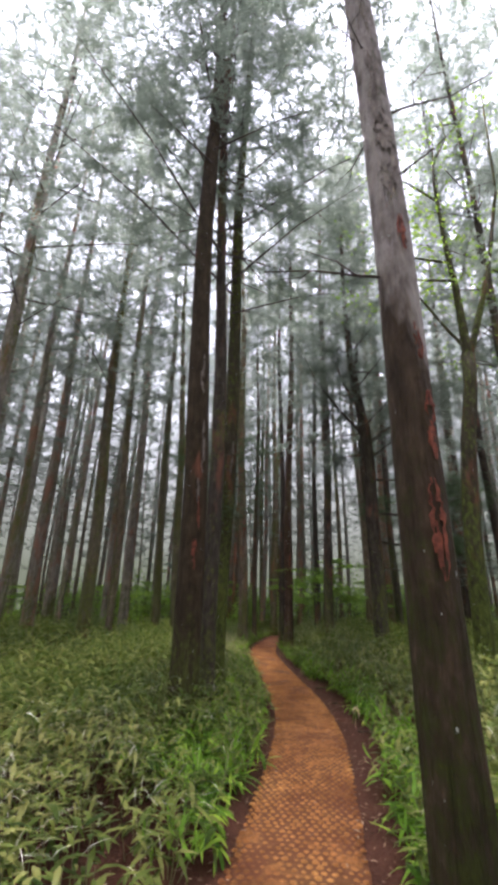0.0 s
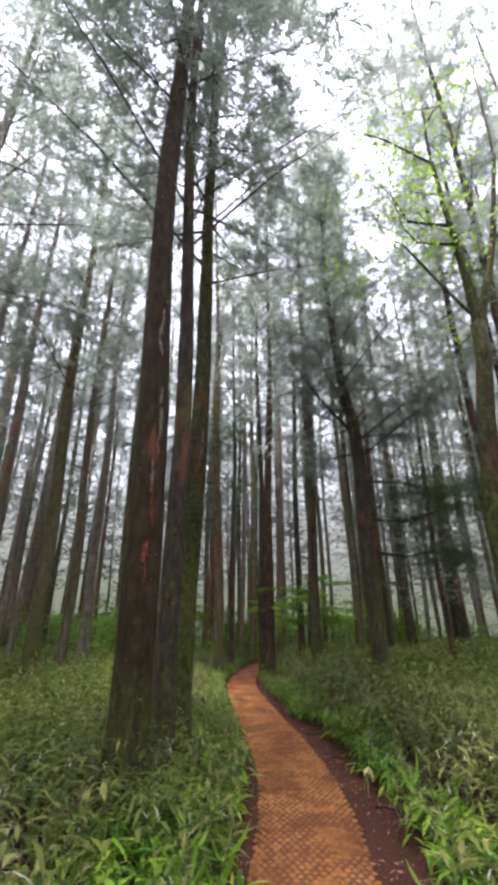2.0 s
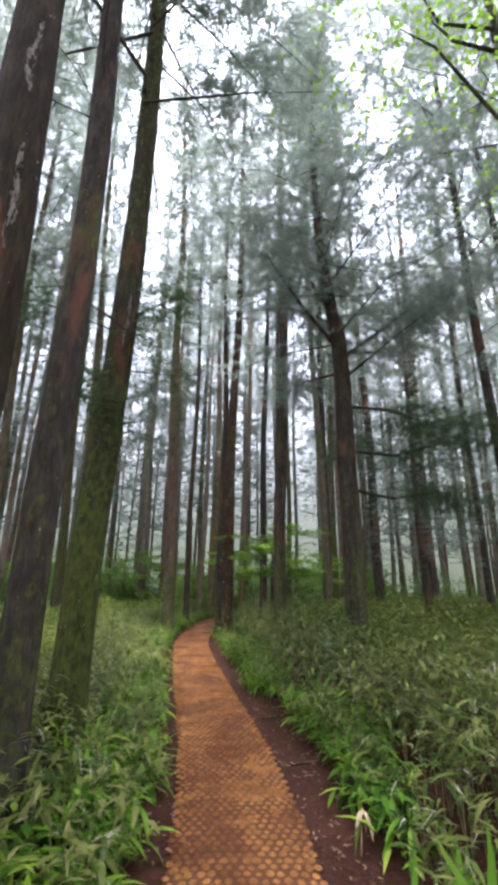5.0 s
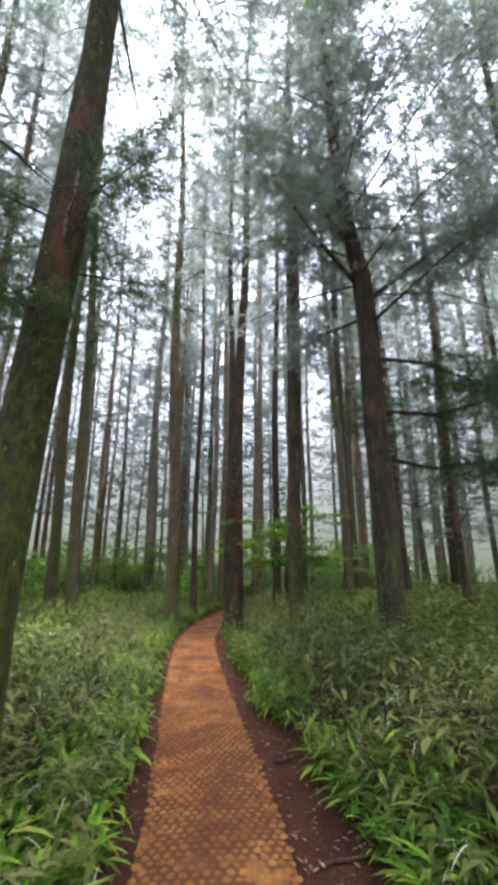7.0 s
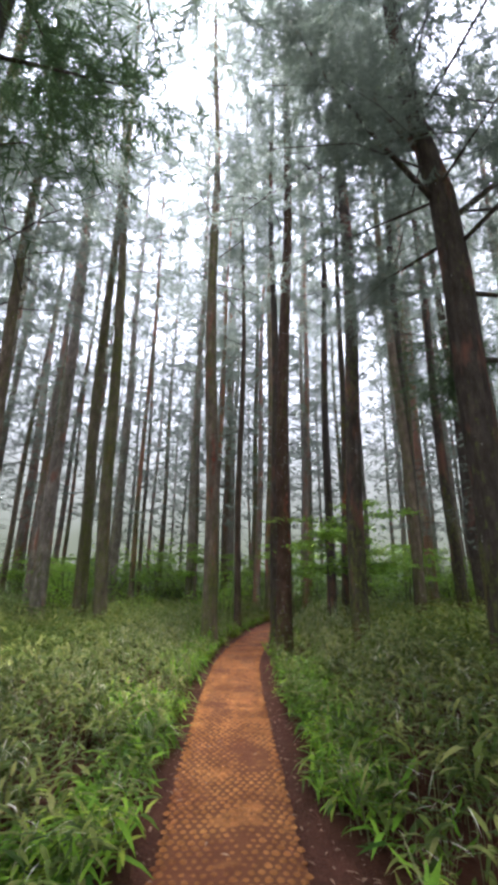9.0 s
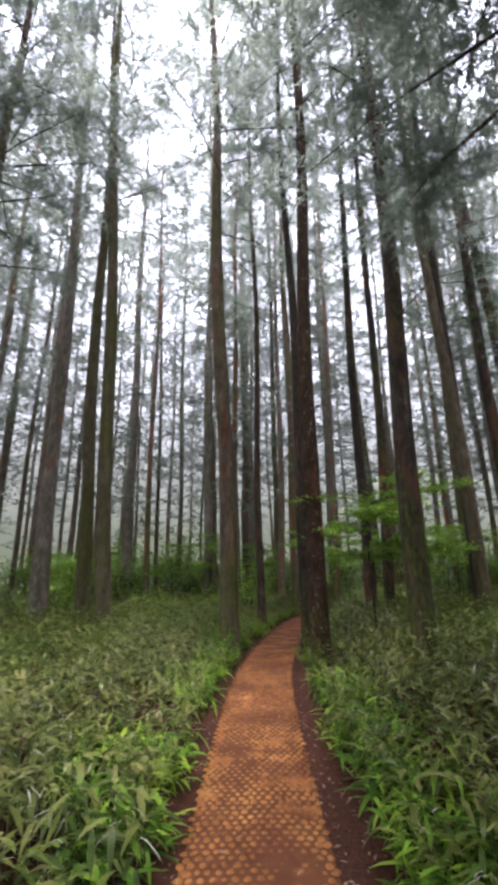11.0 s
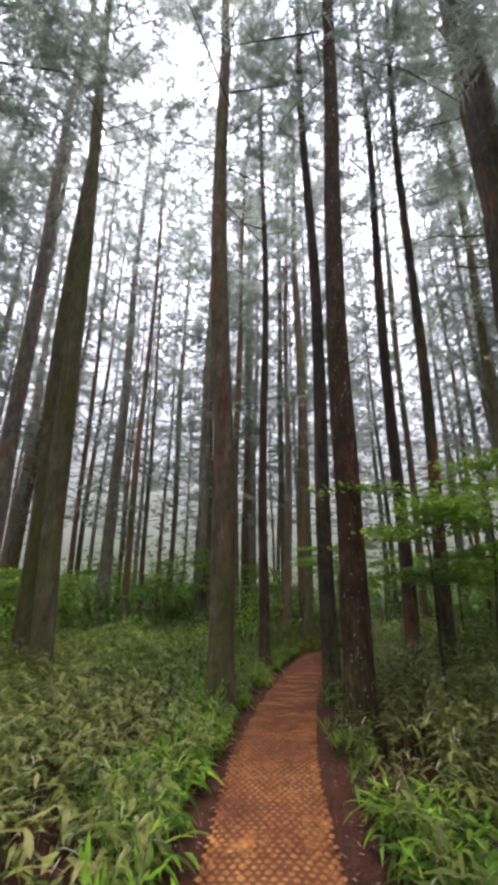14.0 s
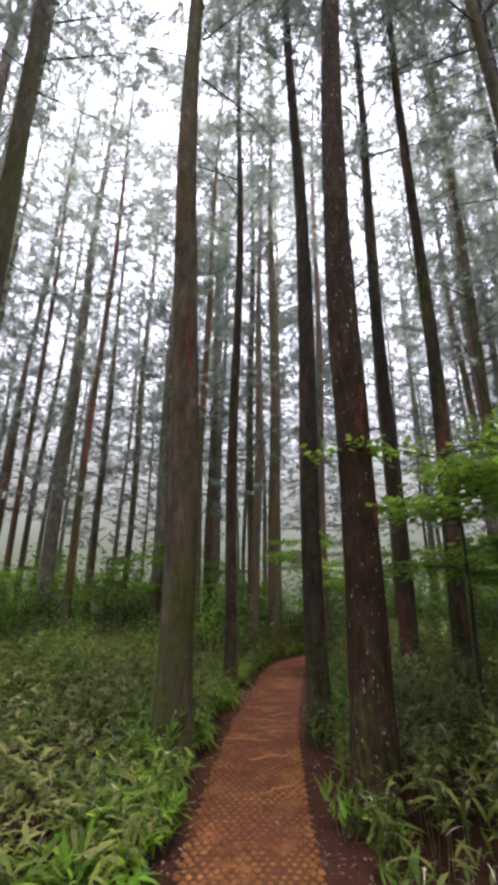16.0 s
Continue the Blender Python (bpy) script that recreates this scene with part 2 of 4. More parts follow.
# ---------------------------------------------------------------- mesh helpers
class Builder:
    """Collects vertices and faces, then makes one mesh."""

    def __init__(self):
        self.v, self.f, self.n = [], [], 0

    def tube(self, points, radii, sides=8, cap=True, bumps=0.0, seed=0):
        pts = [Vector(p) for p in points]
        ring0 = self.n
        side = None
        for i, p in enumerate(pts):
            d = (pts[min(i + 1, len(pts) - 1)] - pts[max(i - 1, 0)]).normalized()
            if side is None:
                side = d.orthogonal().normalized()
            side = (side - d * side.dot(d)).normalized()
            up = d.cross(side)
            for k in range(sides):
                a = 2 * math.pi * k / sides
                r = radii[i]
                if bumps:
                    q = Vector((math.cos(a) * 1.6, math.sin(a) * 1.6, i * 0.22 + seed * 7.3))
                    r *= 1 + bumps * noise.noise(q) + 0.5 * bumps * noise.noise(q * 2.7)
                self.v.append(p + (side * math.cos(a) + up * math.sin(a)) * r)
        m = len(pts)
        for i in range(m - 1):
            for k in range(sides):
                a, b = ring0 + i * sides + k, ring0 + i * sides + (k + 1) % sides
                self.f.append((a, b, b + sides, a + sides))
        if cap:
            self.f.append(tuple(ring0 + (m - 1) * sides + k for k in range(sides)))
        self.n = len(self.v)

    def blade(self, base, along, across, length, width, bend=0.3):
        """A pointed leaf of four faces that bends down towards its tip."""
        n = across.cross(along).normalized()
        for s, w in ((0, 0.12), (0.35, 1.0), (0.7, 0.75)):
            c = base + along * (length * s) - n * (bend * length * s * s)
            self.v += [c - across * (width * w / 2), c + across * (width * w / 2)]
        self.v.append(base + along * length - n * (bend * length))
        o = self.n
        self.f += [(o, o + 1, o + 3, o + 2), (o + 2, o + 3, o + 5, o + 4), (o + 4, o + 5, o + 6)]
        self.n = len(self.v)

    def rhomb(self, base, along, across, length, width, fold=0.0):
        o = self.n
        c = base + along * (length * 0.45)
        self.v += [base, c + across * (width / 2), base + along * length + Vector((0, 0, fold)), c - across * (width / 2)]
        self.f.append((o, o + 1, o + 2, o + 3))
        self.n = len(self.v)

    def needle(self, base, along, across, length, width):
        o = self.n
        self.v += [base - across * (width / 2), base + across * (width / 2), base + along * length]
        self.f.append((o, o + 1, o + 2))
        self.n = len(self.v)

    def mesh(self, name, material, smooth=True):
        me = bpy.data.meshes.new(name)
        me.from_pydata(self.v, [], self.f)
        me.materials.append(material)
        if smooth:
            me.polygons.foreach_set("use_smooth", [True] * len(me.polygons))
        me.update()
        return me


def part(name, data, parent, label=""):
    ob = new(name, data)
    ob.parent = parent
    return tagged(ob, label) if label else ob


def empty(name, place=(0, 0, 0)):
    ob = new(name)
    ob.location = place
    ob.empty_display_size = 0.2
    return ob


# ---------------------------------------------------------------- plan
PATH = [(-6.0, -0.55), (0.0, -0.05), (2.0, 0.1), (4.0, 0.42), (5.0, 0.62), (7.0, 0.92), (8.75, 0.98), (10.0, 0.94), (11.2, 0.88), (12.5, 0.8), (15.0, 0.7), (17.0, 0.66),
        (18.4, 0.69), (19.7, 0.83), (21.1, 0.93), (22.3, 1.14), (24.2, 1.42), (26.3, 1.74), (27.5, 2.35), (28.6, 3.2), (29.6, 4.2), (31.0, 5.6), (36.0, 10.0)]
PATH_Y, PATH_X = [p[0] for p in PATH], [p[1] for p in PATH]
HALF = 0.45


def path_x(y):
    """The middle line of the footpath, smoothed."""
    return sum(float(np.interp(y + d, PATH_Y, PATH_X)) for d in (-0.9, -0.45, 0, 0.45, 0.9)) / 5


def ground_z(x, y):
    """Height of the ground: flat along the path, gently uneven away from it."""
    d = abs(x - path_x(max(-6.0, min(36.0, y))))
    away = min(1.0, max(0.0, (d - 1.2) / 6.0))
    return away * 0.22 * noise.noise(Vector((x * 0.13, y * 0.13, 3.1))) + min(1.0, max(0.0, (d - HALF) / 0.25)) * 0.02 * noise.noise(Vector((x * 1.7, y * 1.7, 0.4))) - 0.005


def make_ground():
    xs = sorted(set([round(-30 + i * 0.75, 3) for i in range(81)] + [round(-4 + i * 0.2, 3) for i in range(51)] + [-2500, -600, -200, -90, -50, 50, 90, 200, 600, 2500]))
    ys = sorted(set([round(-14 + i * 0.5, 3) for i in range(130)] + [-2500, -600, -200, -80, -30, 60, 80, 120, 220, 600, 2500]))
    b = Builder()
    for y in ys:
        for x in xs:
            b.v.append((x, y, ground_z(x, y) if abs(x) < 60 and -20 < y < 60 else 0.0))
    w = len(xs)
    for j in range(len(ys) - 1):
        for i in range(w - 1):
            b.f.append((j * w + i, j * w + i + 1, j * w + w + i + 1, j * w + w + i))
    return tagged(new("ground", b.mesh("ground", SOIL)), "dark brown forest soil strewn with litter", "ground", kind="structure")


make_ground()


def make_backdrop():
    """Misty distance behind the last trees: a wide shell, open to the sky overhead, with fog and sky glow painted on
    it.
    """
    k = Nodes("mist_glow_shell")
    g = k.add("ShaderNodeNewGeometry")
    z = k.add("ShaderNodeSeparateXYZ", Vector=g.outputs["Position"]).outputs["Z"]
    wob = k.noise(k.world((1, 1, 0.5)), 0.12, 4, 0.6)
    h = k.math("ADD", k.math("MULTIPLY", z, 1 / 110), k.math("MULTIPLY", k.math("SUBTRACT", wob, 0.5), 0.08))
    # Painted haze, brighter with height; the added glow also lights the forest.
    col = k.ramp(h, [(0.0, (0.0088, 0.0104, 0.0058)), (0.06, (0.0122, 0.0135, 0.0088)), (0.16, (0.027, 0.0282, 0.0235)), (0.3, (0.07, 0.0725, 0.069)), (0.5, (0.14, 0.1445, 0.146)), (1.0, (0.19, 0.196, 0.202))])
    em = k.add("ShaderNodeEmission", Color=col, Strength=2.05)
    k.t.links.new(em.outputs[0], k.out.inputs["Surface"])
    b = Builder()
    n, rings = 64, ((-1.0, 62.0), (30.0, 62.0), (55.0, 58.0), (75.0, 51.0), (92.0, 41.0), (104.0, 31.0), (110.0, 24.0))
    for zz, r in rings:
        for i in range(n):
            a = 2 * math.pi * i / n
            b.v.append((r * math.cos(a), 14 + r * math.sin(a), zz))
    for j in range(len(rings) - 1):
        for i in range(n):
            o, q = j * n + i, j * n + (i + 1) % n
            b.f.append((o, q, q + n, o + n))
    tagged(new("backdrop", b.mesh("backdrop", k.m)), "glowing shell painted as pale mist and sky behind the far trees", "backdrop", kind="structure")


make_backdrop()


# ---------------------------------------------------------------- footpath mat
def make_mat():
    """A coir mat: a base sheet with staggered rows of knots."""
    rng = random.Random(4)
    step = 0.25
    b = Builder()
    ys = [-6 + i * step for i in range(int(37 / step) + 1)]
    cols = 11
    for y in ys:
        c = path_x(y)
        slope = (path_x(y + 0.2) - path_x(y - 0.2)) / 0.4
        for i in range(cols):
            u = -1 + 2 * i / (cols - 1)
            off = u * HALF
            if abs(u) > 0.99:
                off += rng.uniform(-0.02, 0.02)
            z = 0.012 + 0.012 * noise.noise(Vector((off * 3, y * 1.1, 0))) + 0.012 * (1 - u * u)
            if y > 19.5:
                z += min(1, (y - 19.5) / 1.5) * 0.022 * abs(noise.noise(Vector((off * 1.5, y * 2.6, 4))))
            b.v.append((c + off, y - off * slope, z if abs(u) < 0.99 else -0.006))
    for j in range(len(ys) - 1):
        for i in range(cols - 1):
            o = j * cols + i
            b.f.append((o, o + 1, o + cols + 1, o + cols))
    mat = tagged(new("footpath_mat", b.mesh("footpath_mat", COIR_BASE)), "rust-orange woven coir mat laid over the soil path", "path mat", kind="structure")
    return mat


def knot_mesh(rng, seed):
    """One rounded knot of rope, flattened and a little uneven."""
    b = Builder()
    n = 8
    b.v.append((0, 0, 0.0125 * rng.uniform(0.8, 1.2)))
    for r, z in ((0.0165, 0.0105), (0.0262, 0.0)):
        for k in range(n):
            a = 2 * math.pi * (k + 0.5) / n
            q = r * rng.uniform(0.82, 1.18)
            b.v.append((math.cos(a) * q * 1.04, math.sin(a) * q * 1.06, z))
    for k in range(n):
        j = (k + 1) % n
        b.f.append((0, 1 + k, 1 + j))
        b.f.append((1 + k, 1 + n + k, 1 + n + j, 1 + j))
    return b


def lay_knots(mat):
    rng = random.Random(9)
    kinds = [knot_mesh(rng, i) for i in range(4)]
    shared = [k.mesh("knot", COIR) for k in kinds]
    rest = Builder()
    y, row, singles = 0.6, 0, 0
    pitch_x, pitch_y = 0.0643, 0.064
    while y < 23:
        c = path_x(y)
        slope = (path_x(y + 0.2) - path_x(y - 0.2)) / 0.4
        n = 14
        for i in range(n):
            off = (i - (n - 1) / 2) * pitch_x + (pitch_x / 4 if row % 2 else -pitch_x / 4) + rng.uniform(-0.0075, 0.0075)
            wear = noise.noise(Vector((off * 2.2, y * 1.3, 9)))
            u = off / HALF
            if y > 19.6 and rng.random() < (y - 19.6) / 2.2 + wear:
                continue
            z = 0.0125 + 0.012 * noise.noise(Vector((off * 3, y * 1.1, 0))) + 0.012 * (1 - u * u) - 0.001 - 0.013 * max(0, wear + 0.05) - rng.uniform(0, 0.004)
            px, py = c + off, y - off * slope + rng.uniform(-0.0075, 0.0075)
            s, turn = rng.uniform(0.74, 1.14), rng.uniform(-0.5, 0.5)
            which = rng.randrange(4)
            if 13.0 < y < 14.6 and singles < 300:
                ob = part("knot", shared[which], mat)
                ob.matrix_basis = Matrix.LocRotScale((px, py, z), Euler((0, 0, turn)), (s, s, s))
                singles += 1
                continue
            m = Matrix.LocRotScale((px, py, z), Euler((0, 0, turn)), (s, s, s))
            o = rest.n
            rest.v += [m @ Vector(v) for v in kinds[which].v]
            rest.f += [tuple(o + a for a in f) for f in kinds[which].f]
            rest.n = len(rest.v)
        y += pitch_y
        row += 1
    ob = part("knots", rest.mesh("knots", COIR), mat, "rows of rope knots of the coir mat")
    tagged(ob, kind="stuff")


mat = make_mat()


# ---------------------------------------------------------------- trees
def trunk_builder(radius, height, lean, seed, sides=16, step=0.5, sway=0.06):
    """Points and radii of a trunk that leans and sways a little; the base flares."""
    rng = random.Random(seed)
    n = max(6, int(height / step))
    pts, rad = [], []
    ph = rng.uniform(0, 6)
    for i in range(n + 1):
        z = -0.15 + (height + 0.15) * i / n
        k = max(0.0, z) / height
        wob = sway * math.sin(ph + z * 0.45) * min(1, z / 4 if z > 0 else 0)
        wob2 = sway * math.sin(ph * 2 + z * 0.37) * min(1, z / 4 if z > 0 else 0)
        pts.append(Vector((lean[0] * max(z, 0) + wob, lean[1] * max(z, 0) + wob2, z)))
        rad.append(max(0.012, radius * (1.02 - 0.9 * k ** 1.15)) * (1 + 0.5 * math.exp(-max(z, 0) / 0.22)))
    return pts, rad


def at_height(pts, z):
    for a, b in zip(pts, pts[1:]):
        if a.z <= z <= b.z:
            return a.lerp(b, (z - a.z) / (b.z - a.z))
    return pts[-1].copy()


def spray(b, rng, place, way, size, droop, count=8, thin=1.0):
    """A drooping twig with needles along both sides."""
    for i in range(count):
        s = i / (count - 1)
        a = (1 if i % 2 else -1) * rng.uniform(0.25, 1.1)
        d = Matrix.Rotation(a, 3, "Z") @ way
        d = (d + Vector((rng.uniform(-0.25, 0.25), rng.uniform(-0.25, 0.25), -droop + rng.uniform(-0.65, 0.65)))).normalized()
        across = d.cross(Vector((rng.uniform(-0.6, 0.6), rng.uniform(-0.6, 0.6), 1))).normalized()
        b.needle(place + way * (size * 1.5 * (s - 0.45)) + Vector((0, 0, -droop * size * s * s)), d, across, size * rng.uniform(0.35, 0.8), size * thin * rng.uniform(0.09, 0.17))


def crown_meshes(seed, low, high, reach, limbs, sprays, size=0.34, lean=(0, 0), rise=0.15, droop=0.25, bare=0.25, clump=1.0, count=8, thin=1.0, tall=0.5):
    """Limbs and foliage of a conifer crown between two heights of a straight trunk."""
    rng = random.Random(seed)
    wood, leaf = Builder(), Builder()
    for i in range(limbs):
        k = (i + rng.random()) / limbs
        z = low + (high - low) * k
        length = reach * (1 - 0.75 * k ** 1.6) * rng.uniform(0.55, 1.15)
        a = i * 2.4 + rng.uniform(-0.5, 0.5)
        d = Vector((math.cos(a), math.sin(a), 0))
        start = Vector((lean[0] * z, lean[1] * z, z))
        up = rise + rng.uniform(-0.15, 0.3) + 0.35 * k
        pts = [start + d * (length * s) + Vector((0, 0, length * (up * s - droop * s * s))) + Vector((rng.uniform(-1, 1), rng.uniform(-1, 1), rng.uniform(-1, 1))) * 0.05 * length * s
               for s in (0, 0.25, 0.5, 0.75, 1.0)]
        r = 0.005 + 0.0055 * length
        wood.tube(pts[::2], [r, r * 0.6, r * 0.15], 4, False)
        n = max(4, int(sprays * length / reach * rng.uniform(0.6, 1.4)))
        clumps = max(2, int(1.6 * length + 0.5))
        for c in range(clumps):
            s = bare + (1.02 - bare) * (c + rng.random()) / clumps
            q = min(3, int(s * 4))
            side = Vector((-d.y, d.x, 0)) * rng.uniform(-0.3, 0.3) * length * s
            middle = pts[q].lerp(pts[q + 1], s * 4 - q) + side + Vector((0, 0, rng.uniform(-0.15, 0.15)))
            wide = rng.uniform(0.22, 0.42) * clump
            for j in range(max(2, n // clumps)):
                place = middle + Vector((rng.gauss(0, wide), rng.gauss(0, wide), rng.gauss(0, wide * tall)))
                out = (d * 0.6 + Vector((rng.uniform(-1, 1), rng.uniform(-1, 1), 0))).normalized()
                spray(leaf, rng, place, out, size * rng.uniform(0.7, 1.2), droop, count, thin)
    return wood.mesh("crown_wood", TWIG), leaf.mesh("crown_foliage", NEEDLES, False)


CROWNS = [crown_meshes(100 + i, 7.3 + 0.5 * (i % 3), 22.6, 2.5 + 0.2 * (i % 4), 44, 36, 0.25, rise=0.5, bare=0.24, clump=0.6, count=14, thin=0.7) for i in range(6)]
CROWNS_DENSE = [crown_meshes(120 + i, 6.6 + 0.5 * (i % 2), 22.6, 3.0, 56, 46, 0.26, rise=0.4, bare=0.28, clump=0.75, count=14, thin=0.7) for i in range(3)]
CROWNS_THIN = [crown_meshes(180 + i, 8.0 + 0.6 * i, 22.8, 2.3 + 0.2 * (i % 2), 40, 30, 0.25, rise=0.55, bare=0.28, clump=0.5, count=13, thin=0.7) for i in range(4)]
CROWNS_LOW = [crown_meshes(140 + i, 2.6, 17.0, 3.0, 64, 30, 0.26, rise=0.05, droop=0.2, count=13, thin=0.65) for i in range(2)]
CROWNS_FAR = [crown_meshes(160 + i, (6.5, 3.4, 7.5, 4.6)[i], 29.0, 2.7, 48, 18, 0.36, rise=0.35, bare=0.2, clump=0.7, count=12, thin=1.1, tall=1.1) for i in range(4)]


def dead_branch(rng, pts, rad_at, z, length):
    b = Builder()
    a = rng.uniform(0, 2 * math.pi)
    d = Vector((math.cos(a), math.sin(a), rng.uniform(-0.15, 0.35)))
    p = at_height(pts, z)
    line = [p + d * (length * s) + Vector((rng.uniform(-1, 1), rng.uniform(-1, 1), rng.uniform(-1, 0.6))) * 0.07 * length * s for s in (0, 0.3, 0.6, 1.0)]
    r = 0.005 + 0.007 * length
    b.tube(line, [r, r * 0.75, r * 0.5, r * 0.2], 5, True)
    for s in (1, 2):
        side = Vector((rng.uniform(-1, 1), rng.uniform(-1, 1), rng.uniform(-0.2, 0.4))).normalized()
        b.tube([line[s], line[s] + side * length * 0.18, line[s] + (side + d * 0.5) * length * 0.32], [r * 0.5, r * 0.35, r * 0.12], 4, True)
    return b.mesh("dead_branch", TWIG)


def cedar(name, x, y, radius, lean, material, label, seed, height=23.0, crown=0, low=False, dead=6, dead_low=3.5, dead_high=9.0, scale=1.0, category="tree", dense=False):
    rng = random.Random(seed)
    tree = empty(name, (x, y, ground_z(x, y)))
    tagged(tree, label, category, "tall conifers of the forest")
    pts, rad = trunk_builder(radius, height, lean, seed, 18 if radius > 0.13 else 12, 0.45)
    b = Builder()
    b.tube(pts, rad, 18, True, 0.1, seed)
    part("trunk", b.mesh("trunk", material), tree)
    choice = CROWNS_LOW if low else CROWNS_DENSE if dense else CROWNS_THIN if y > 15 and abs(x) < 7 else CROWNS
    wood, leaf = choice[crown % len(choice)]
    k = height / 23.0
    shear = Matrix(((k * scale, 0, lean[0], 0), (0, k * scale, lean[1], 0), (0, 0, k, 0), (0, 0, 0, 1)))
    turn = Matrix.Rotation(rng.uniform(0, 6.28), 4, "Z")
    for n, data, lab in (("crown_wood", wood, ""), ("crown_foliage", leaf, "grey-green needle foliage")):
        ob = tagged(part(n, data, tree, lab), kind="stuff")
        ob.matrix_basis = shear @ turn
    for i in range(dead):
        z = rng.uniform(dead_low, dead_high)
        part("dead_branch", dead_branch(rng, pts, rad, z, rng.uniform(0.4, 1.2)), tree)
    return tree, pts, rad


def bark_patch(tree, pts, rad, z0, z1, angle, half, material, name, label, seed):
    """A strip of the trunk's skin, a few millimetres proud, with a ragged outline."""
    rng = random.Random(seed)
    b = Builder()
    rows, cols = max(8, int((z1 - z0) / 0.03)), 9
    for i in range(rows + 1):
        z = z0 + (z1 - z0) * i / rows
        p = at_height(pts, z)
        r = float(np.interp(z, [q.z for q in pts], rad)) * 1.055 + 0.006
        taper = math.sin(math.pi * min(0.97, max(0.03, i / rows))) ** 0.5
        c = angle + 0.25 * noise.noise(Vector((z * 2, seed, 0)))
        w = [half * taper * max(0.1, 0.75 + 0.6 * noise.noise(Vector((z * 5.1, seed, q))) + rng.uniform(-0.25, 0.25)) for q in (5, 8)]
        for j in range(cols):
            u = 2 * j / (cols - 1) - 1
            a = c + (w[0] if u < 0 else w[1]) * u + rng.uniform(-0.03, 0.03)
            lift = 0.004 * noise.noise(Vector((z * 9, a * 5, seed))) - (0.0 if 0 < j < cols - 1 else 0.02)
            b.v.append(p + Vector((math.cos(a), math.sin(a), 0)) * (r + lift))
    for i in range(rows):
        for j in range(cols - 1):
            o = i * cols + j
            if noise.noise(Vector((i * 0.17, j * 0.75, seed * 3.7))) + 0.5 * noise.noise(Vector((i * 0.5, j * 1.3, seed))) > -0.02:
                b.f.append((o, o + 1, o + cols + 1, o + cols))
    part(name, b.mesh(name, material), tree, label)


RED_L = "tall conifer trunk with flaking red-brown bark beside the path"
MOSS_L = "tall conifer with dark mossy trunk rising from dwarf bamboo"
DARK_L = "dark slender conifer trunk standing in dwarf bamboo"
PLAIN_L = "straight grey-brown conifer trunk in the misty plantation"
